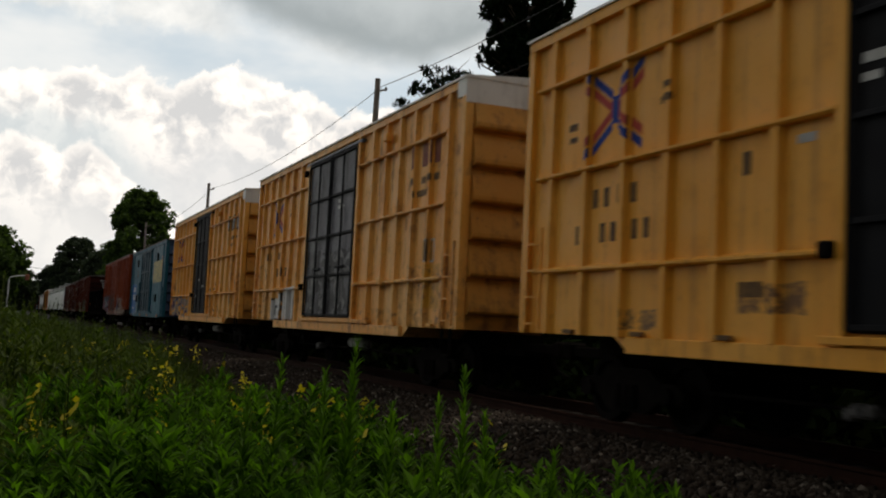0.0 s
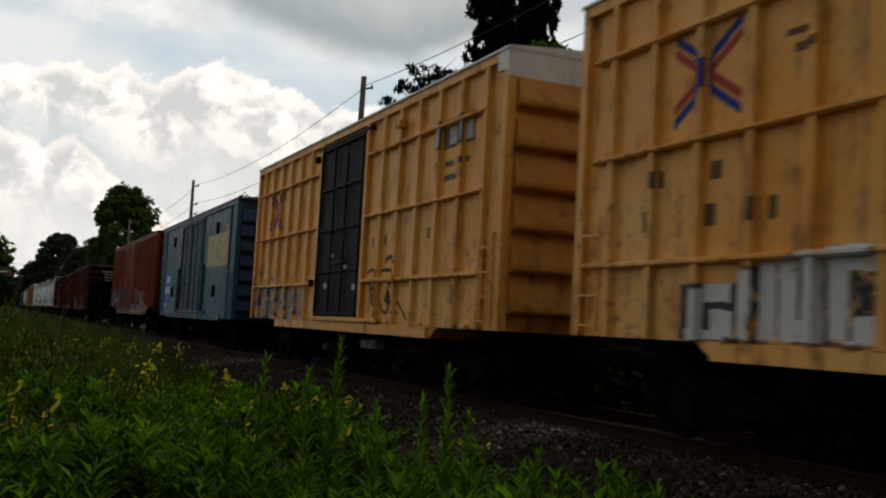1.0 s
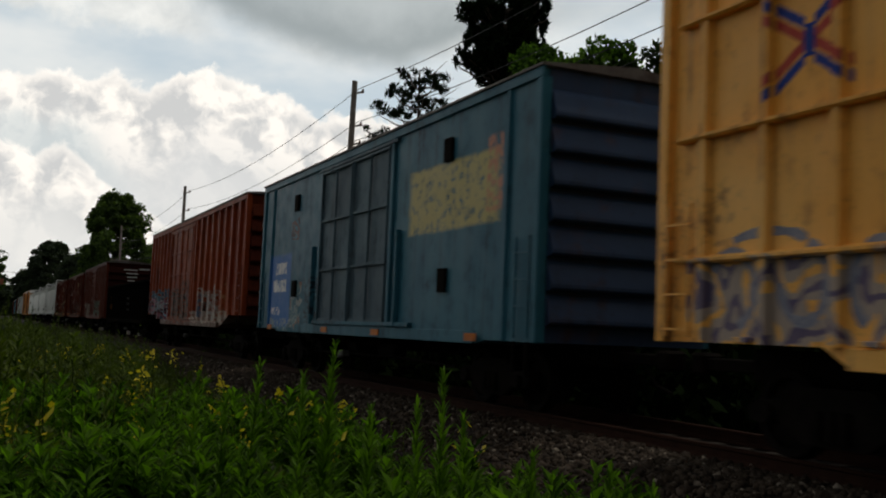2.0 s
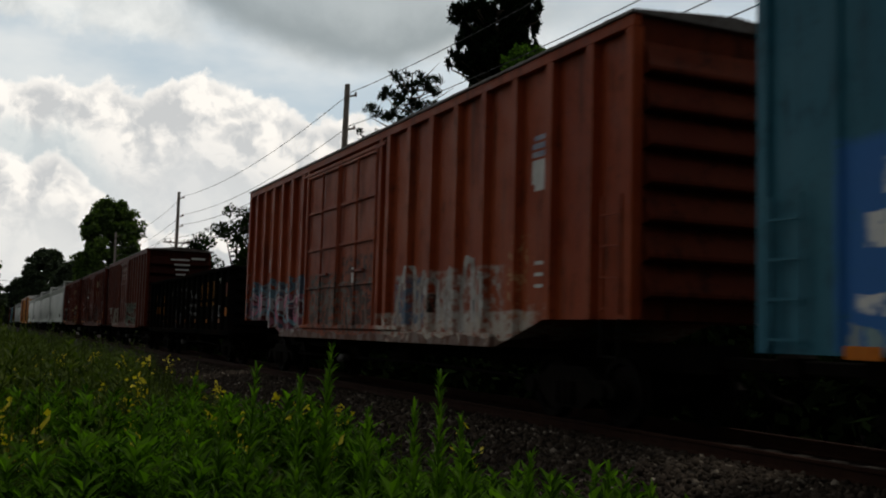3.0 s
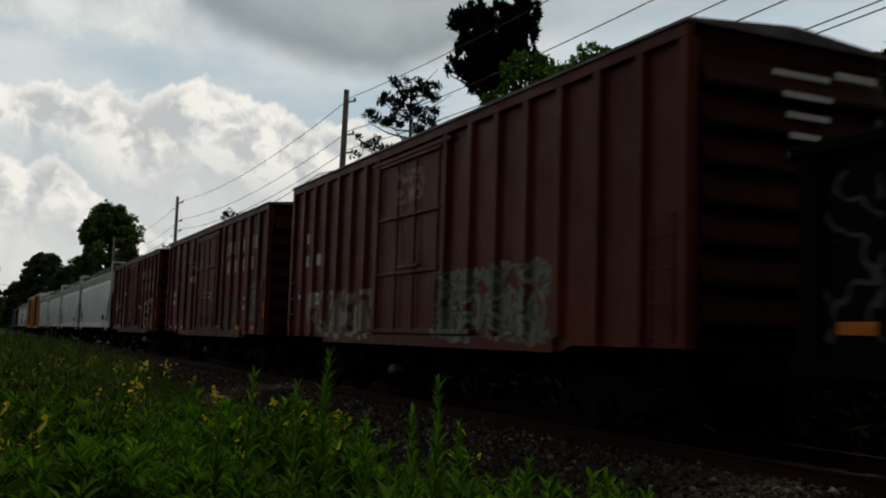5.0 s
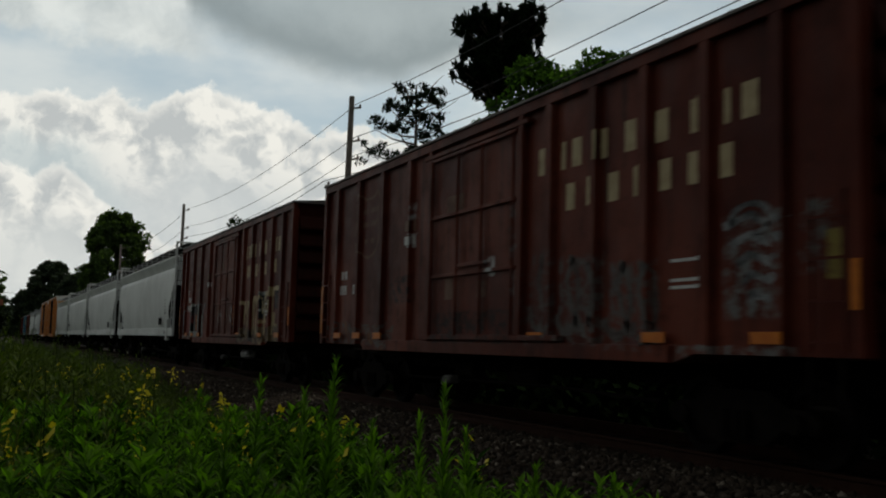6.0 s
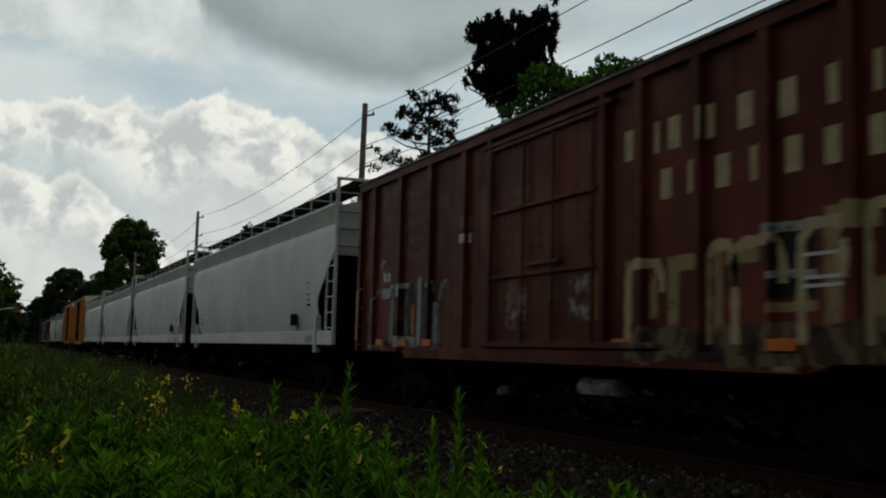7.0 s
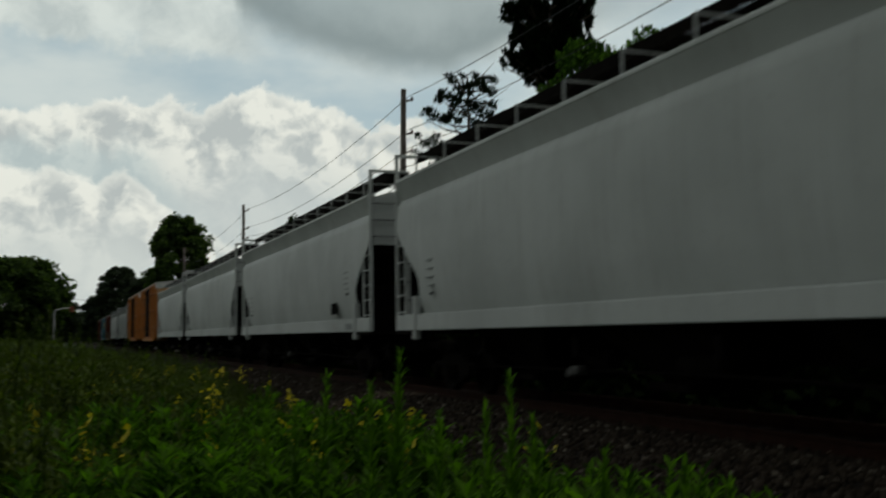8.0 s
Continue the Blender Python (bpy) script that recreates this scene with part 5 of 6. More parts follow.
def hopper(label, L, y0, paint, turning=True, detail=True):
    """Covered hopper with bulging sides, cut-away ends, ladders and a roof walk."""
    car = thing("covered_hopper", label, "hopper car", group="cars of the freight train")
    eave, ridge = 4.46, 4.68
    prof = [(0.16, 1.56), (0.10, 1.75), (0.045, 2.1), (0.01, 2.6), (0.0, 3.1), (0.012, 3.6), (0.04, 3.95), (0.13, 4.08), (0.06, 4.26), (-0.02, eave - 0.02)]
    cut = lambda z: np.interp(z, [1.5, 1.9, 2.32, 3.31, 3.4, 4.6], [1.36, 1.36, 1.40, 0.16, 0.08, 0.08])
    # curved sides: rows of the profile, columns along the car
    for side in (0, 1):
        bm = bmesh.new()
        fine_z = []
        for (xa, za), (xb, zb) in zip(prof, prof[1:]):
            fine_z += [(xa + (xb - xa) * k / 3, za + (zb - za) * k / 3) for k in range(3)]
        fine_z.append(prof[-1])
        rows = []
        for x, z in fine_z:
            xx = x if side == 0 else WIDE - x
            a, b = cut(z), L - cut(z)
            rows.append([bm.verts.new((xx, a + (b - a) * k / 12, z)) for k in range(13)])
        for r0, r1 in zip(rows, rows[1:]):
            for k in range(12):
                bm.faces.new((r0[k], r1[k], r1[k + 1], r0[k + 1]) if side == 0 else (r0[k], r0[k + 1], r1[k + 1], r1[k]))
        ob = part("body_side", bm, paint, car, smooth=True)
        s = ob.modifiers.new("plate", "SOLIDIFY")
        s.thickness, s.offset = 0.02, -1
        ob.modifiers.new("crease", "EDGE_SPLIT").split_angle = radians(40)
        x0, x1 = (-0.012, 0.10) if side == 0 else (WIDE - 0.10, WIDE + 0.012)
        part("side_sill", block(x0, x1, 0.05, L - 0.05, 1.24, 1.57, 0.012), paint, car)
        part("top_chord", block(x0 - 0.02 if side == 0 else x0 - 0.08, x1 + 0.08 if side == 0 else x1 + 0.02, 0.05, L - 0.05, eave - 0.02, eave + 0.07, 0.02), paint, car)
    arc = [(0.10, eave), (0.5, eave + 0.13), (1.0, eave + 0.20), (WIDE / 2, ridge), (WIDE - 1.0, eave + 0.20), (WIDE - 0.5, eave + 0.13), (WIDE - 0.10, eave), (WIDE - 0.10, eave - 0.04), (0.10, eave - 0.04)]
    part("roof", prism_y(bmesh.new(), arc, 0.08, L - 0.08), paint, car)
    for e in (0, 1):
        fy = (lambda y: y) if e == 0 else (lambda y: L - y)
        bm = bmesh.new()
        bx(bm, 0.12, WIDE - 0.12, min(fy(0.09), fy(0.12)), max(fy(0.09), fy(0.12)), 3.32, eave - 0.04)
        part("end_wall", bm, paint, car)
        bm = bmesh.new()
        q = [(fy(0.12), 3.34), (fy(3.6), 1.4), (fy(3.7), 1.4), (fy(0.2), 3.40)]
        prism_x(bm, q, 0.18, WIDE - 0.18)
        part("slope_sheet", bm, m_iron, car)
        part("end_platform", block(0.0, WIDE, min(fy(0.0), fy(1.35)), max(fy(0.0), fy(1.35)), 1.16, 1.239, 0.01), m_iron, car)
        part("end_bulkhead", block(0.25, WIDE - 0.25, min(fy(1.3), fy(1.36)), max(fy(1.3), fy(1.36)), 1.25, 2.4), m_iron, car)
        # corner posts and ladders
        for x in (0.0, 0.95, WIDE - 0.08):
            part("ladder_post", block(x, x + 0.08, min(fy(0.0), fy(0.07)), max(fy(0.0), fy(0.07)), 1.24, 5.1, 0.01), paint, car)
        part("ladder_post", block(0.0, 0.05, min(fy(0.58), fy(0.63)), max(fy(0.58), fy(0.63)), 1.57, 3.02, 0.01), paint, car)
        for i in range(5):
            part("rung", block(0.01, 0.035, min(fy(0.06), fy(0.6)), max(fy(0.06), fy(0.6)), 1.62 + i * 0.36, 1.645 + i * 0.36), paint, car)
        for i in range(9):
            part("rung", block(0.08, 0.95, min(fy(0.0), fy(0.03)), max(fy(0.0), fy(0.03)), 1.5 + i * 0.4, 1.52 + i * 0.4), m_iron, car)
        part("top_hoop", block(0.0, 1.03, min(fy(0.0), fy(0.07)), max(fy(0.0), fy(0.07)), 5.06, 5.13, 0.01), paint, car)
        part("tow_bracket", block(-0.05, 0.10, min(fy(1.2), fy(1.36)), max(fy(1.2), fy(1.36)), 1.05, 1.95, 0.02), paint, car)
        for x in (0.8, 2.1):
            part("center_plate_strut", tube(bmesh.new(), [(x, fy(0.25), 1.24), (x, fy(0.9), 2.9)], 0.06, 8), m_iron, car)
    # walk on the roof: two bearers, cross bars and stanchions
    for side in (0, 1):
        xa, xb = (0.50, 0.98) if side == 0 else (WIDE - 0.98, WIDE - 0.50)
        bm = bmesh.new()
        bx(bm, xa, xa + 0.03, 0.1, L - 0.1, 4.95, 5.12)
        bx(bm, xb - 0.03, xb, 0.1, L - 0.1, 4.95, 5.12)
        for i in range(int((L - 0.4) / 0.12)):
            bx(bm, xa + 0.03, xb - 0.03, 0.2 + i * 0.12, 0.235 + i * 0.12, 5.07, 5.10)
        part("roof_walk", bm, m_iron, car, "dark steel grating roof walk")
        xs_ = 0.14 if side == 0 else WIDE - 0.2
        st = mesh_of("stanchion", bx(block(xs_, xs_ + 0.03, -0.02, 0.02, eave + 0.02, 4.949), min(xs_, xa), max(xs_ + 0.03, xb), -0.015, 0.015, 4.92, 4.949), m_mark_grey)
        for i in range(11):
            part("stanchion", st, m_mark_grey, car, at=pose(0, 1.0 + i * (L - 2.0) / 10, 0))
    for i in range(8):
        y = 1.2 + i * (L - 2.4) / 7
        part("roof_hatch", tube(bmesh.new(), [(WIDE / 2, y, ridge - 0.02), (WIDE / 2, y, ridge + 0.12), (WIDE / 2, y, ridge + 0.17)], [0.38, 0.38, 0.2], 16), paint, car)
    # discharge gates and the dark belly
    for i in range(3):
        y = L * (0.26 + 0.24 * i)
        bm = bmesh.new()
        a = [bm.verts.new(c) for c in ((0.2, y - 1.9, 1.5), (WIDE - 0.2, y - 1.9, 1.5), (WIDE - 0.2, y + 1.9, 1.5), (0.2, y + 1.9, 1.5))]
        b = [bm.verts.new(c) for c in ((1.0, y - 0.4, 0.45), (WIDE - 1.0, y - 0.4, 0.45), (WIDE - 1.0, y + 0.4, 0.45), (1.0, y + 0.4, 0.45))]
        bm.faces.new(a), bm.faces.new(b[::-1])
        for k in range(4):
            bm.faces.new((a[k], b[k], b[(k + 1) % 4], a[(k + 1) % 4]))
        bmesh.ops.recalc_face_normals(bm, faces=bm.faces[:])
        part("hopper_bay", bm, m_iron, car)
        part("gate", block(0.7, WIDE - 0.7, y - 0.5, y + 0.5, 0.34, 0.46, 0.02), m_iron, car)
    if detail:
        part("placard", block(-0.014, 0.03, 3.15, 3.62, 1.72, 2.02, 0.004), m_iron, car, "black square placard in a steel holder")
        part("placard_holder", block(-0.02, 0.03, 3.12, 3.65, 1.67, 1.72, 0.004), m_mark_white, car)
        for y in (3.5, 3.2):
            part("reflector", block(-0.018, -0.012, y - 0.14, y, 1.3, 1.5), m_mark_white, car)
        part("marking", block(-0.018, -0.012, 1.55, 2.15, 1.3, 1.46), m_mark_grey, car)
        for i, (w, h) in enumerate(((0.34, 0.06), (0.30, 0.05), (0.36, 0.05), (0.24, 0.05), (0.14, 0.09))):
            part("marking", block(-0.004, 0.03, 2.0, 2.0 + w, 2.75 - i * 0.14, 2.75 - i * 0.14 + h * 0.6), m_mark_grey if i < 4 else m_iron, car)
            part("marking", block(-0.004, 0.03, L - 2.3, L - 2.3 + w, 2.62 - i * 0.17, 2.62 - i * 0.17 + h * 0.6), m_mark_grey if i < 4 else m_iron, car)
    running_gear(car, L, turning, low=0.9)
    CARS.append((car, y0))
    return car


m_mark_grey = plain("grey_stencil", (0.26, 0.27, 0.27), (0.34, 0.35, 0.34), 7.0, 0.6)
hopper("pale grey-white covered hopper with bulging smooth sides", 18.7, 160.45, m_hopper)
for y0 in (181.1, 200.75, 220.4):
    hopper("pale grey-white covered hopper with bulging smooth sides", 17.95 if y0 < 220 else 16.4, y0, m_hopper, turning=y0 < 190, detail=y0 < 190)
for y0 in (238.6, 256.7):
    yellow_boxcar(15.7, (6.0, 9.6), m_yellow_far, m_black_door, "orange-yellow boxcar with a dark door and a white end cap", y0, turning=False)
for y0 in (275.0, 295.0):
    hopper("dull grey covered hopper far down the train", 17.8, y0, m_hopper_far, turning=False, detail=False)
for y0, paint, label in ((315.2, m_brown_g, "dark brown boxcar far down the train"), (333.4, m_blue, "pale blue boxcar far down the train"), (351.6, m_brown_h, "dark brown boxcar far down the train")):
    car = boxcar("boxcar", label, 15.5, 4.75, 1.13, 1.02, paint, (6.25, 9.35, 1.25, 4.4), paint, spread(1.2, 5.2, 4) + spread(10.6, 14.3, 4), turning=False, end_ribs=7)
    CARS.append((car, y0))

# ---------------------------------------------------------------- poles and wires
LINE = 14.4       # the pole line runs beside the track
POLES = [-41.9, 0.4, 42.8, 85.1, 127.4]
POLE_TOP = 12.45
DROPS = [(0.42, -0.45), (0.42, -2.0), (0.42, -2.85), (-0.95, -4.15), (0.62, -4.15), (1.0, -4.15)]


def utility_pole(y, lean):
    pole = thing("utility_pole", "weathered wooden utility pole with short brackets and a crossarm", "utility pole", pose(LINE, y, float(ground_height(LINE, y)), 0, lean, 0), "utility poles")
    h = POLE_TOP - float(ground_height(LINE, y))
    part("shaft", tube(bmesh.new(), [(0, 0, -0.3), (0, 0, h * 0.5), (0, 0, h)], [0.19, 0.16, 0.125], 10), m_pole, pole)
    for x, d in DROPS[:3]:
        part("bracket", tube(bmesh.new(), [(0.08, 0, h + d - 0.1), (x, 0, h + d)], 0.05, 6), m_pole, pole)
        part("insulator", tube(bmesh.new(), [(x, 0, h + d - 0.05), (x, 0, h + d + 0.02), (x, 0, h + d + 0.14)], [0.05, 0.07, 0.035], 8), m_insulator, pole)
    part("crossarm", block(-1.1, 1.1, -0.20, -0.09, h - 4.37, h - 4.25, 0.01), m_pole, pole)
    for s in (-1, 1):
        part("brace", tube(bmesh.new(), [(s * 0.65, -0.14, h - 4.37), (s * 0.05, -0.12, h - 4.95)], 0.025, 6), m_pole, pole)
    for x in (-0.95, -0.5, 0.62, 1.0):
        part("insulator", tube(bmesh.new(), [(x, -0.14, h - 4.26), (x, -0.14, h - 4.18), (x, -0.14, h - 4.08)], [0.04, 0.065, 0.03], 8), m_insulator, pole)


for i, y in enumerate(POLES):
    utility_pole(y, (0.0, 0.3, 0.9, 0.2, -0.6, 0.4, 0.0)[i])
for x, d in DROPS:
    bm = bmesh.new()
    pts = [(LINE + x, ya + (yb - ya) * k / 16, POLE_TOP + d + 0.12 - 0.75 * 4 * (k / 16) * (1 - k / 16)) for ya, yb in zip(POLES, POLES[1:]) for k in range(16)]
    tube(bm, pts + [(LINE + x, POLES[-1], POLE_TOP + d + 0.12)], 0.016, 5)
    tagged(new("overhead_wire", mesh_of("overhead_wire", bm, m_wire)), "dark overhead wire slung from pole to pole", "wire", "overhead wires")
bm = bmesh.new()
tube(bm, [(-40 + 5 * k, 290 + k * 1.5, 15.9 - 3.4 * math.sin(math.pi * k / 20)) for k in range(21)], 0.05, 5)
tagged(new("overhead_wire", mesh_of("overhead_wire", bm, m_wire)), "distant dark wire that crosses over the track", "wire", "overhead wires")

mast = thing("signal_mast", "white metal crossing mast with a short arm beside the track", "signal mast", pose(-0.75, 130, float(ground_height(-0.75, 130))))
h = 4.9
part("post", tube(bmesh.new(), [(0, 0, -0.2), (0, 0, h - 0.35), (0.15, 0, h - 0.05)], 0.10, 10), m_mast, mast)
part("arm", tube(bmesh.new(), [(0.1, 0, h - 0.1), (0.9, 0, h + 0.12), (1.9, 0, h + 0.2)], 0.07, 8), m_mast, mast)
part("lamp_housing", block(1.75, 2.25, -0.15, 0.15, h - 0.35, h + 0.35, 0.05), m_mark_maroon, mast, "dull reddish lamp housing")

# ---------------------------------------------------------------- trees


def leaf_cards(centres, radii, per, size, rng, squash=0.8, stretch=1.6, up=0.0):
    """Many small leaves, set in clumps about the centres."""
    c = np.repeat(centres, per, 0)
    r = np.repeat(radii, per)
    d = rng.normal(size=(len(c), 3))
    d /= np.linalg.norm(d, axis=1)[:, None]
    d *= (rng.uniform(0.15, 1, len(c)) ** 0.5)[:, None]
    pos = c + d * r[:, None] * np.array([1, 1, squash])
    u = rng.normal(size=(len(c), 3))
    u[:, 2] += up
    u /= np.linalg.norm(u, axis=1)[:, None]
    w = np.cross(u, rng.normal(size=(len(c), 3)))
    w /= np.linalg.norm(w, axis=1)[:, None] + 1e-9
    s = size * rng.uniform(0.6, 1.35, len(c))[:, None]
    v = np.stack([pos - u * s * stretch * 0.5, pos + w * s * 0.42, pos + u * s * stretch * 0.5, pos - w * s * 0.42], 1)
    return v.reshape(-1, 3), np.arange(len(c) * 4).reshape(-1, 4)


def crown_centres(rng, n, wide, z0, z1, shape=0.5):
    """Clump centres in an uneven dome; shape is where the crown is widest, 0 at its foot."""
    t = rng.uniform(0, 1, n)
    swell = np.where(t < shape, 0.55 + 0.45 * (t / shape), np.sqrt(np.clip(1 - ((t - shape) / (1.02 - shape)) ** 2, 0, 1)))
    a = rng.uniform(0, math.tau, n)
    lobes = 1 + 0.22 * np.sin(a * 3 + rng.uniform(0, 6)) + 0.12 * np.sin(a * 5 + t * 9)
    r = wide * swell * lobes * rng.uniform(0.25, 1, n) ** 0.5
    return np.stack([r * np.cos(a), r * np.sin(a), z0 + (z1 - z0) * t], 1)


def broad_tree(name, label, x, y, tall, wide, seed, foot=0.18, clumps=80, per=90, leaf=0.22, clump=1.0, mat=None, group="trees along the line", shape=0.45):
    rng = np.random.default_rng(seed)
    t = thing(name, label, "tree", pose(x, y, float(ground_height(x, y)) - 0.05), group)
    z0 = tall * foot
    cen = crown_centres(rng, clumps, wide, z0 + clump * 0.6, tall - clump * 0.75, shape)
    bm = bmesh.new()
    trunk = [(0, 0, -0.2), (0.05 * tall * 0.1, 0, tall * 0.35), (rng.uniform(-0.3, 0.3), rng.uniform(-0.3, 0.3), tall * 0.8)]
    tube(bm, trunk, [tall * 0.022, tall * 0.016, tall * 0.005], 8)
    for k in range(min(16, clumps // 4)):
        c = cen[k * 3 % clumps]
        s = tall * rng.uniform(0.2, 0.55)
        tube(bm, [(0, 0, s), (c[0] * 0.5, c[1] * 0.5, (s + c[2]) * 0.5 + 0.2), tuple(c)], [tall * 0.010, tall * 0.006, tall * 0.002], 5)
    part("trunk", bm, m_bark, t)
    v, f = leaf_cards(cen, clump * rng.uniform(0.6, 1.25, clumps), per, leaf, rng)
    part("crown", bulk("crown", v, f, mat or m_leaf), mat or m_leaf, t)
    return t


def needle_tree(label, x, y, tall, parts, seed, per=260, needle=0.16, clump=0.7, bare=(), squash=0.75):
    """A pine: a bare trunk, limbs and dense upturned tufts. parts: (height, reach, bearing, tufts)."""
    rng = np.random.default_rng(seed)
    t = thing("pine_tree", label, "tree", pose(x, y, float(ground_height(x, y)) - 0.05), "trees along the line")
    bm = bmesh.new()
    tube(bm, [(0, 0, -0.2), (0.1, 0, tall * 0.5), (0, 0, tall * 0.97)], [0.26, 0.18, 0.04], 8)
    cen, rad = [], []
    for z, reach, bearing, tufts in parts:
        a = radians(bearing)
        tip = Vector((math.cos(a) * reach, math.sin(a) * reach, z + reach * 0.22))
        tube(bm, [(0, 0, z - reach * 0.1), tuple(tip * 0.55 + Vector((0, 0, z * 0.43))), tuple(tip)], [0.07, 0.045, 0.015], 5)
        for k in range(tufts):
            f = 0.35 + 0.7 * (k + 0.5) / tufts
            cen.append((tip.x * f + rng.normal() * 0.38, tip.y * f + rng.normal() * 0.38, z + (tip.z - z) * f + abs(rng.normal()) * 0.38))
            rad.append(clump * rng.uniform(0.6, 1.15))
    for z, reach, bearing in bare:
        a = radians(bearing)
        tube(bm, [(0, 0, z), (math.cos(a) * reach * 0.5, math.sin(a) * reach * 0.5, z + 0.5), (math.cos(a) * reach, math.sin(a) * reach, z + 1.3)], [0.05, 0.03, 0.01], 5)
        tube(bm, [(math.cos(a) * reach * 0.5, math.sin(a) * reach * 0.5, z + 0.5), (math.cos(a + 0.5) * reach * 0.9, math.sin(a + 0.5) * reach * 0.9, z + 0.8)], [0.02, 0.008], 5)
    part("trunk", bm, m_bark, t)
    v, f = leaf_cards(np.array(cen), np.array(rad), per, needle, rng, squash=squash, stretch=3.0, up=0.9)
    part("crown", bulk("crown", v, f, m_needle), m_needle, t)
    return t


def at_bearing(az, dist):
    return dist * math.sin(radians(az)), dist * math.cos(radians(az))


rng = np.random.default_rng(11)
# tall dense pine, whose crown stands over the rest
x, y = at_bearing(27.3, 52)
limbs = []
for across, z, wide, high, n in ((-1.15, 17.8, 0.95, 1.7, 32), (1.55, 18.1, 1.1, 2.1, 40), (-0.7, 16.0, 2.25, 0.75, 34), (0.6, 16.2, 1.6, 1.1, 22), (0.1, 15.2, 0.9, 0.6, 8)):
    for i in range(n):
        u = rng.normal(size=3)
        u *= rng.uniform(0.45, 1.0) / np.linalg.norm(u)
        lat, deep, up_ = across + u[0] * wide, u[1] * 1.5, z + u[2] * high
        reach = max(0.3, math.hypot(lat, deep))
        limbs.append((up_ - 0.22 * reach, reach, math.degrees(math.atan2(deep, lat)) - 27.3, 2))
needle_tree("tall dark pine with a dense ragged crown in two lobes", x, y, 19.3, limbs, 3, per=62, needle=0.15, clump=0.25, squash=2.3)
# sparse pine beside it
x, y = at_bearing(22.6, 56)
limbs = [(10.6 + 5.2 * (i / 23), (3.4 - 1.7 * i / 23) * rng.uniform(0.6, 1.15), (i * 150 + 165) % 360, 5) for i in range(24)]
needle_tree("sparse pine with drooping tufted limbs", x, y, 17.1, limbs, 7, per=30, needle=0.12, clump=0.36, bare=[(13.5, 2.6, 10), (14.4, 2.4, 330), (12.8, 2.6, 340), (15.0, 2.0, 350), (15.6, 1.4, 80), (15.8, 1.6, 320)])
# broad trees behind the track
for az, dist, top_el, wide, seed, mat in ((29.6, 40, 16.6, 2.3, 21, m_leaf_backlit), (33.6, 37, 16.9, 2.5, 22, m_leaf_backlit), (31.5, 43, 14.6, 3.4, 23, m_leaf), (37.8, 34, 17.0, 2.8, 24, m_leaf),
                                          (41.6, 31, 17.4, 2.6, 25, m_leaf), (44.9, 29, 14.4, 2.6, 26, m_leaf), (48.6, 26, 15.8, 1.9, 27, m_leaf_backlit), (25.6, 46, 12.3, 2.7, 28, m_leaf_backlit),
                                          (52.5, 25, 17, 2.6, 29, m_leaf), (22.4, 55, 9.8, 2.6, 31, m_leaf), (27.4, 44, 13.4, 2.2, 33, m_leaf), (24.0, 50, 11.2, 2.4, 34, m_leaf), (31.8, 39, 16.2, 1.7, 35, m_leaf_backlit), (58, 24, 17, 2.6, 32, m_leaf)):
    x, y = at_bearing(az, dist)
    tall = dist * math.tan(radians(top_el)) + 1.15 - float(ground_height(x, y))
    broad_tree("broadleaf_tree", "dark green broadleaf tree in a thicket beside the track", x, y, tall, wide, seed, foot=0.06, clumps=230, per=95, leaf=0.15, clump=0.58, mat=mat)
for az, dist, top_el, wide, seed in ((13.0, 88, 7.0, 3.2, 41), (16.4, 72, 7.5, 2.0, 42), (19.3, 62, 6.6, 1.6, 43), (17.8, 66, 5.8, 1.7, 44), (14.6, 80, 5.8, 2.2, 45), (11.2, 100, 5.4, 2.4, 46), (20.8, 58, 7.6, 1.8, 47), (18.6, 70, 6.2, 1.5, 48)):
    x, y = at_bearing(az, dist)
    tall = dist * math.tan(radians(top_el)) + 1.15 - float(ground_height(x, y))
    broad_tree("young_tree", "young green tree beyond the pole line", x, y, tall, wide, seed, foot=0.05, clumps=46, per=80, leaf=0.24, clump=0.9)
for az, dist, top_el, wide, seed, shape in ((6.1, 172, 6.9, 5.7, 51, 0.18), (2.95, 300, 4.0, 6.6, 52, 0.45), (1.9, 330, 2.4, 5, 53, 0.4), (-2.3, 150, 4.5, 6.6, 54, 0.4), (-6.5, 140, 5.0, 7, 55, 0.4), (4.4, 240, 3.4, 5, 56, 0.4), (8.6, 190, 4.2, 5, 57, 0.4), (-0.1, 260, 2.3, 4.5, 58, 0.4), (1.25, 420, 1.5, 5, 59, 0.4), (0.45, 470, 1.2, 5, 60, 0.4)):
    x, y = at_bearing(az, dist)
    tall = dist * math.tan(radians(top_el)) + 1.15 - float(ground_height(x, y))
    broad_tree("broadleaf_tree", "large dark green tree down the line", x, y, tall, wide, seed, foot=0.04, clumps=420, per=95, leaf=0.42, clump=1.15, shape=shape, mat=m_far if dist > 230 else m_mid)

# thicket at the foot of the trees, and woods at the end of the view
# the thicket is drawn up to the track to darken the view under the cars
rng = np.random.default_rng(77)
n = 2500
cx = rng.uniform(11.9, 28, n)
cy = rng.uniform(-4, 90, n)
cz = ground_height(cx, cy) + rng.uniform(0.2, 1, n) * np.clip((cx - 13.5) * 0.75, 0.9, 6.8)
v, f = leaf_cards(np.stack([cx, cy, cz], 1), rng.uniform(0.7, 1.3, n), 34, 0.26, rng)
tagged(new("thicket", bulk("thicket", v, f, m_under_shaded)), "dense undergrowth below the trees, its shade put into the leaf colour", "undergrowth", kind="stuff")
n = 1300
cx = rng.uniform(27, 36, n)
cy = rng.uniform(-15, 120, n)
cz = ground_height(cx, cy) + rng.uniform(0.0, 4.5, n)
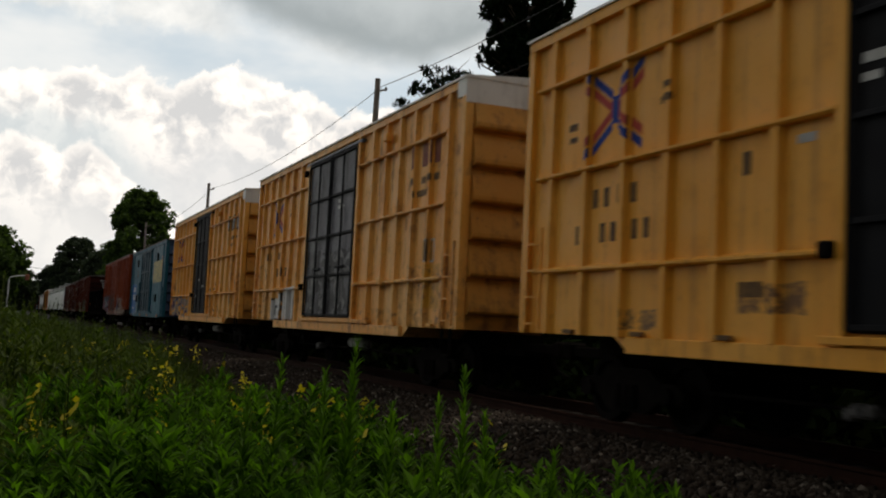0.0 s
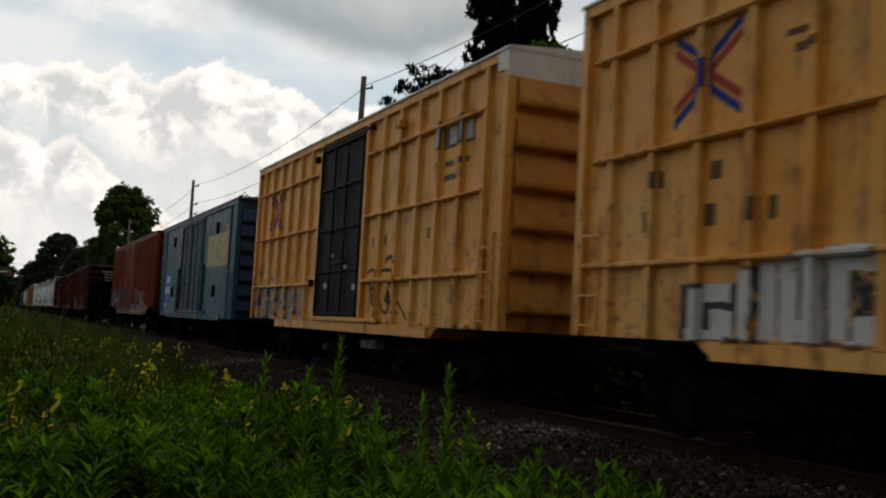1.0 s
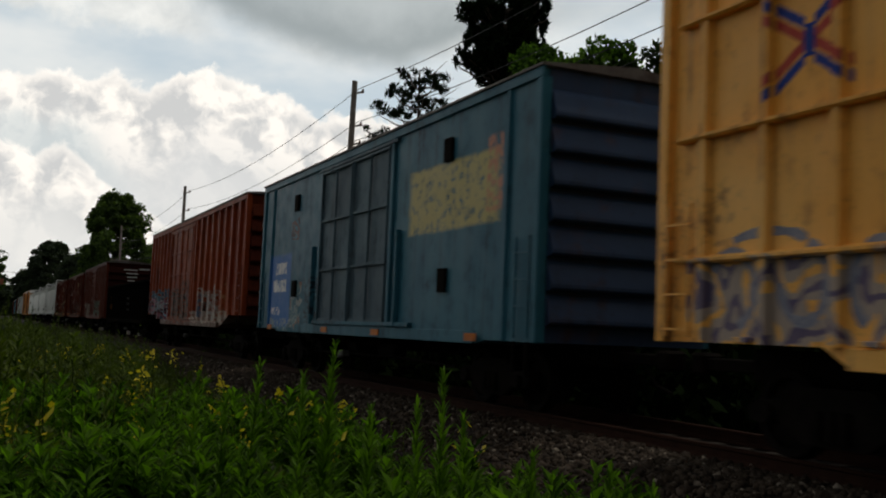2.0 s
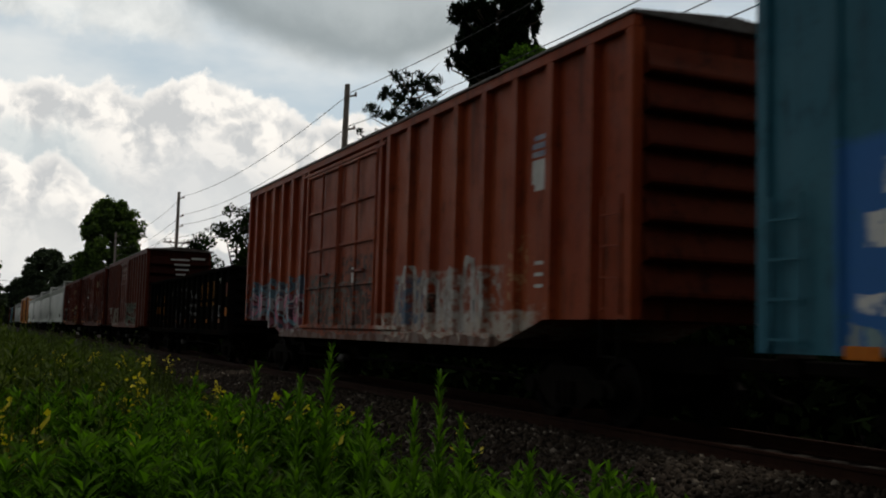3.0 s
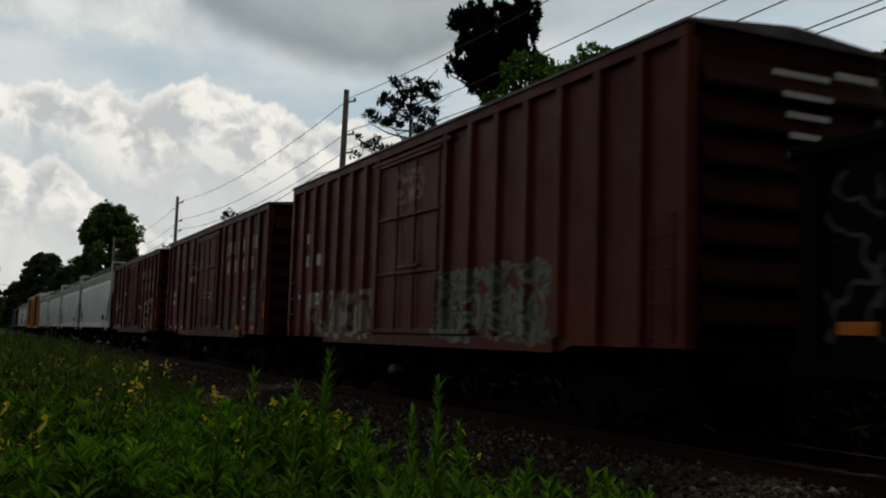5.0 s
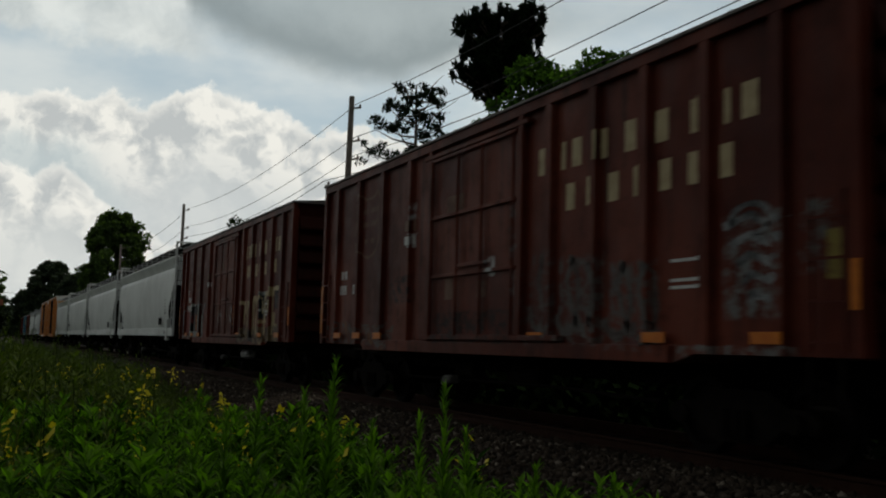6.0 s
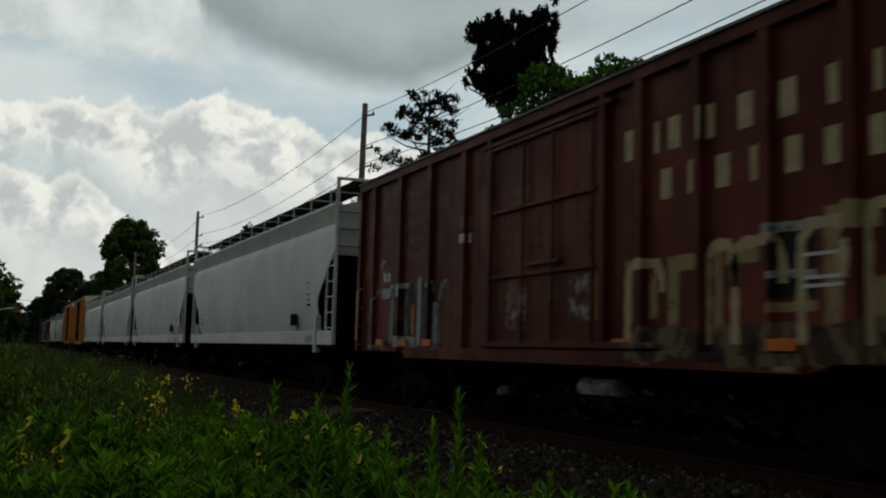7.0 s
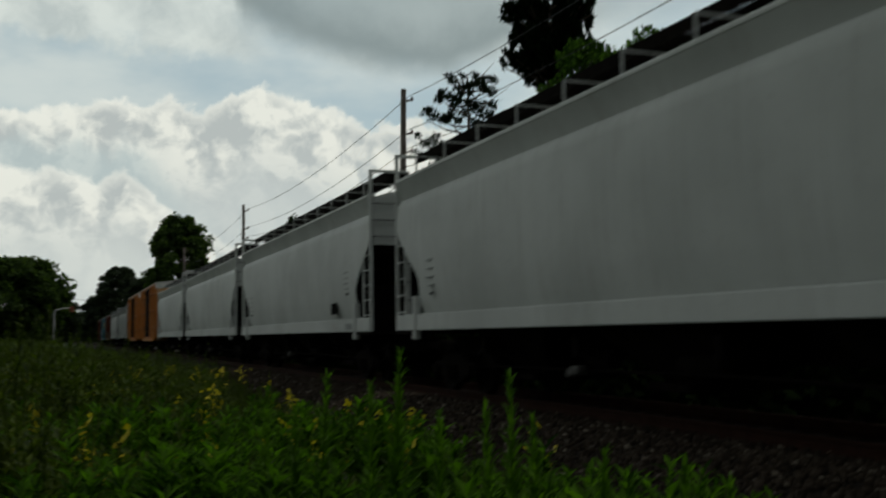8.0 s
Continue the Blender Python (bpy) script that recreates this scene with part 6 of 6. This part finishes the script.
v, f = leaf_cards(np.stack([cx, cy, cz], 1), rng.uniform(0.9, 1.6, n), 36, 0.42, rng)
tagged(new("hedge", bulk("hedge", v, f, m_leaf)), "dense dark hedge behind the trees", "hedge", kind="stuff")
n = 900
cx = np.concatenate([rng.uniform(13, 75, n // 2), rng.uniform(-75, 2, n // 2)])
cy = rng.uniform(420, 640, n)
cz = rng.uniform(0.1, 1, n) * (7 + 4 * np.sin(cx * 0.21) + 2 * np.sin(cx * 0.5))
v, f = leaf_cards(np.stack([cx, cy, cz], 1), rng.uniform(2, 3.6, n), 24, 1.4, rng)
tagged(new("far_woods", bulk("far_woods", v, f, m_far)), "green woods at the end of the track, haze in their colour", "woods", kind="stuff")

# ---------------------------------------------------------------- weeds and grass


def blade(rng, root, way, length, width, droop=0.3):
    """A folded, pointed leaf: six corners, two quads and their mirror."""
    way = way / np.linalg.norm(way)
    across = np.cross(way, (0, 0, 1.0))
    across /= np.linalg.norm(across) + 1e-9
    lift = np.cross(across, way)
    a = root
    b = root + way * length * 0.5 - lift * 0.0
    c = root + way * length * 0.96 - np.array([0, 0, droop * length])
    l = root + way * length * 0.42 + across * width * 0.5 + lift * width * 0.2
    r = root + way * length * 0.42 - across * width * 0.5 + lift * width * 0.2
    return [a, l, c, b], [a, b, c, r]


def weed(seed, tall, leaves, length, width, tip=0.35, flowers=0, stems=1, rise0=0.25, rise1=0.9):
    """A weed plant as arrays: leaf quads and flower quads, on one stem or several from one root."""
    rng = np.random.default_rng(seed)
    q, fl = [], []
    for k in range(stems):
        h = tall * (1.0 if k == 0 else rng.uniform(0.6, 0.95))
        bend = rng.normal(size=2) * 0.05 * h
        if k:
            bend = np.array([math.cos(k * 2.2), math.sin(k * 2.2)]) * h * rng.uniform(0.2, 0.5)
        spine = lambda t: np.array([bend[0] * t ** 1.4, bend[1] * t ** 1.4, h * t])
        for s in range(3):
            a0 = s * math.tau / 3
            w0 = np.array([math.cos(a0), math.sin(a0), 0]) * 0.006
            w1 = np.array([math.cos(a0 + 2.1), math.sin(a0 + 2.1), 0]) * 0.006
            q.append([spine(0) + w0, spine(0) + w1, spine(0.97) + w1 * 0.3, spine(0.97) + w0 * 0.3])
        count = leaves // stems
        for i in range(count):
            t = (0.12 + 0.88 * (i + rng.uniform(0, 1)) / count) ** (0.7 if stems > 1 else 1.0)
            a = i * 2.4 + rng.normal() * 0.25
            size = length * (1 - (1 - tip) * max(0, (t - 0.45) / 0.55)) * rng.uniform(0.65, 1.3)
            up = rise0 + rise1 * t + rng.normal() * 0.2
            w = np.array([math.cos(a), math.sin(a), up])
            q += blade(rng, spine(t), w, size, width * size / length * rng.uniform(0.8, 1.2), 0.35 * (1.1 - t) + 0.05)
        for i in range(flowers // stems):
            t = 0.80 + 0.2 * (i % 4) / 3
            a = (i % 3) * 2.1 + k
            out = rng.uniform(0, 0.09)
            root = spine(t) + np.array([math.cos(a) * 0.6, math.sin(a) * 0.6, 0.9]) * out + rng.normal(size=3) * 0.008
            u, w = rng.normal(size=3) * 0.016, rng.normal(size=3) * 0.016
            fl.append([root - u, root + w, root + u, root - w])
    return np.array(q, float).reshape(-1, 4, 3), np.array(fl, float).reshape(-1, 4, 3)


BUSHY = [weed(120 + i, 0.62, 196, 0.108, 0.033, 0.75, stems=4, rise0=0.0, rise1=0.95) for i in range(8)]
FAR = [weed(160 + i, 0.62, 27, 0.17, 0.05, 0.75, stems=3, rise0=0.1, rise1=0.6) for i in range(5)]
BLOOM = [weed(140 + i, 0.85, 33, 0.10, 0.018, 0.3, 16, stems=2) for i in range(5)]


def scatter(kinds, px, py, scale, rng, pick=0):
    """Bake copies of the plants at the places given: the quads of all of them."""
    out = []
    which = rng.integers(0, len(kinds), len(px))
    turn = rng.uniform(0, math.tau, len(px))
    lean = rng.normal(size=(len(px), 2)) * 0.10
    pz = ground_height(px, py) - 0.03
    for i in range(len(px)):
        q = kinds[which[i]][pick]
        c, s = math.cos(turn[i]), math.sin(turn[i])
        p = q * scale[i]
        z = p[..., 2]
        out.append(np.stack([p[..., 0] * c - p[..., 1] * s + z * lean[i, 0] + px[i], p[..., 0] * s + p[..., 1] * c + z * lean[i, 1] + py[i], z + pz[i]], -1))
    q = np.concatenate(out)
    return q.reshape(-1, 3), np.arange(len(q) * 4).reshape(-1, 4)


def weed_edge(y):
    """Where the weeds give way to the ballast."""
    return 4.0 + 0.45 * np.sin(y * 0.55) + 0.3 * np.sin(y * 1.7 + 1) + np.clip((y - 14) * 0.045, 0, 1.6)


def field(n, y0, y1, x_left, rng, power=1.0):
    """Places in the field, thinned where nothing of it can be seen."""
    py = y0 + (y1 - y0) * rng.uniform(0, 1, n) ** power
    px = x_left(py) + (weed_edge(py) - x_left(py)) * rng.uniform(0, 1, n)
    return px, py


left = lambda y: -0.10 * y - 0.6
rng = np.random.default_rng(9)
# bushy layer close by
px, py = field(1350, 3.6, 11.5, left, rng)
swell = 0.95 + 0.22 * np.sin(px * 2.1 + 0.7) * np.sin(py * 1.5) + 0.2 * np.sin(px * 4.7 + py * 3.1)
v, f = scatter(BUSHY, px, py, rng.uniform(1.0, 1.5, len(px)) * swell * np.interp(px, [3.0, 4.6], [1.0, 0.6]), rng)
tagged(new("low_weeds", bulk("low_weeds", v, f, m_weed)), "bushy bright green weeds beside the ballast", "weeds", kind="stuff")
# taller weeds and blooms farther on
px, py = field(1700, 6.5, 34.0, left, rng, 1.25)
swell = 0.9 + 0.35 * np.sin(px * 1.3 + 0.4 * py) * np.sin(py * 0.8 + 1)
v, f = scatter(BUSHY[:3] + BLOOM, px, py, rng.uniform(0.95, 1.5, len(px)) * swell * np.interp(px - weed_edge(py), [-4.5, -2.2, -1.0, 0], [1.55, 1.25, 0.9, 0.5]), rng)
tagged(new("field_weeds", bulk("field_weeds", v, f, m_grass)), "mixed green weeds in an overgrown strip", "weeds", kind="stuff")
px, py = field(110, 7.0, 26.0, left, rng, 1.1)
sc = rng.uniform(0.9, 1.3, len(px))
state = rng.bit_generator.state
v, f = scatter(BLOOM, px, py, sc, rng)
tagged(new("flowering_weeds", bulk("flowering_weeds", v, f, m_grass)), "slender weeds with yellow flower spikes", "weeds", kind="stuff")
rng.bit_generator.state = state
v, f = scatter(BLOOM, px, py, sc, rng, 1)
tagged(new("yellow_flowers", bulk("yellow_flowers", v, f, m_flower)), "small yellow flower heads on the weeds", "flowers", kind="stuff")
# far strip of the field
px, py = field(2600, 30.0, 150.0, lambda y: -0.16 * y - 2, rng, 1.4)
v, f = scatter(FAR, px, py, rng.uniform(1.0, 1.6, len(px)), rng)
tagged(new("far_weeds", bulk("far_weeds", v, f, m_grass)), "grass and weeds down the side of the line", "weeds", kind="stuff")
# grass between
n = 24000
px, py = field(n, 2.2, 40.0, left, rng, 1.3)
wide = rng.uniform(0, 1, n) < 0.38
px = np.where(wide, rng.uniform(-16, 4.3, n), px)
py = np.where(wide, rng.uniform(-16, 36, n), py)
root = np.stack([px, py, ground_height(px, py) - 0.02], 1)
a = rng.uniform(0, math.tau, n)
hgt = rng.uniform(0.25, 0.6, n)
side = np.stack([np.cos(a), np.sin(a), np.zeros(n)], 1) * 0.006
bend = np.stack([-np.sin(a), np.cos(a), np.zeros(n)], 1) * (hgt * rng.uniform(0.1, 0.6, n))[:, None]
up = np.stack([np.zeros(n), np.zeros(n), hgt], 1)
q = np.stack([root - side, root + side, root + side * 0.7 + up * 0.6 + bend * 0.35, root - side * 0.7 + up * 0.6 + bend * 0.35], 1)
q2 = np.stack([q[:, 3], q[:, 2], root + up + bend, root + up + bend], 1)
q2[:, 3] = (q2[:, 2] + q2[:, 3]) / 2 - side * 0.1
both = np.concatenate([q, q2]).reshape(-1, 3)
tagged(new("grass", bulk("grass", both, np.arange(len(both)).reshape(-1, 4), m_grass)), "thin green grass among the weeds", "grass", kind="stuff")
# the rest of the field, about and behind the viewpoint
px = rng.uniform(-16, 4.2, 2600)
py = rng.uniform(-16, 34, 2600)
clear = (np.hypot(px, py) > 1.9) & (px < weed_edge(py)) & ((py < 3.4) | (px < left(py) - 0.3))
px, py = px[clear], py[clear]
v, f = scatter(FAR + BLOOM[:2], px, py, rng.uniform(0.5, 1.1, len(px)) * np.interp(np.hypot(px, py), [2, 5], [0.6, 1.0]), rng)
tagged(new("field_weeds", bulk("field_weeds_around", v, f, m_grass)), "mixed green weeds in an overgrown strip", "weeds", kind="stuff")
# tall plants that stand out singly
bm = bmesh.new()
lv = [bm.verts.new(c) for c in ((0, 0, 0), (0.25, 0.08, 0.02), (0.6, 0.085, 0.03), (1.0, 0, -0.12), (0.6, -0.085, 0.03), (0.25, -0.08, 0.02), (0.3, 0, -0.01), (0.62, 0, -0.015))]
for q in ((0, 6, 1), (1, 6, 7, 2), (2, 7, 3), (0, 5, 6), (5, 4, 7, 6), (4, 3, 7)):
    bm.faces.new([lv[i] for i in q])
LEAF = mesh_of("leaf", bm, m_weed_single)
for i, (az, el, dist) in enumerate(((17.6, -1.0, 5.2), (24.9, -2.5, 4.4), (28.8, -6.8, 4.0), (13.6, -2.2, 5.6), (20.5, -4.6, 4.6), (26.4, -4.8, 4.9), (33.5, -7.4, 4.1), (10.8, -3.0, 6.4), (23.6, -4.4, 4.3), (16.8, -3.0, 5.0), (18.5, -2.6, 5.3), (30.2, -7.8, 4.1), (12.4, -4.0, 5.4), (36.2, -8.4, 4.0))):
    x, y = at_bearing(az, dist)
    tip = 1.15 + dist * math.tan(radians(el))
    g = float(ground_height(x, y)) - 0.03
    k = tip - g
    wr = random.Random(40 + i)
    plant = thing("tall_weed", "tall upright green weed with narrow leaves", "weed plant", pose(x, y, g, wr.uniform(-4, 4), wr.uniform(-4, 4), i * 77), "tall weeds")
    part("stem", tube(bmesh.new(), [(0, 0, 0), (0.01, 0, k * 0.6), (0, 0, k * 0.98)], [0.009, 0.007, 0.003], 6), m_weed, plant)
    for j in range(180):
        t = 0.10 + 0.90 * (j + wr.random()) / 180
        size = (1.0 - 0.62 * max(0.0, (t - 0.4) / 0.6)) * wr.uniform(0.7, 1.3) * 0.16
        tilt = 22 + 45 * t + wr.uniform(-12, 12)
        part("leaf", LEAF, m_weed_single, plant, at=Matrix.Translation((0, 0, k * t)) @ pose(0, 0, 0, 0, -tilt, j * 137.5 + wr.uniform(-15, 15)) @ Matrix.Diagonal((size, size, size, 1)))


# ---------------------------------------------------------------- what moves


def motions():
    """The train rolls towards the camera at an even speed, and its wheels turn with it."""
    for car, y0 in CARS:
        walk(car, [(t, pose(SIDE, y0 - SPEED * t, 0)) for t in (0.0, 2.0, 4.0, 6.0, 8.0)])
    for w, y in ROLLING:
        walk(w, [(k / 30, pose(WIDE / 2, y, WHEEL, math.degrees(SPEED * k / 30 / WHEEL))) for k in range(241)])


motions()
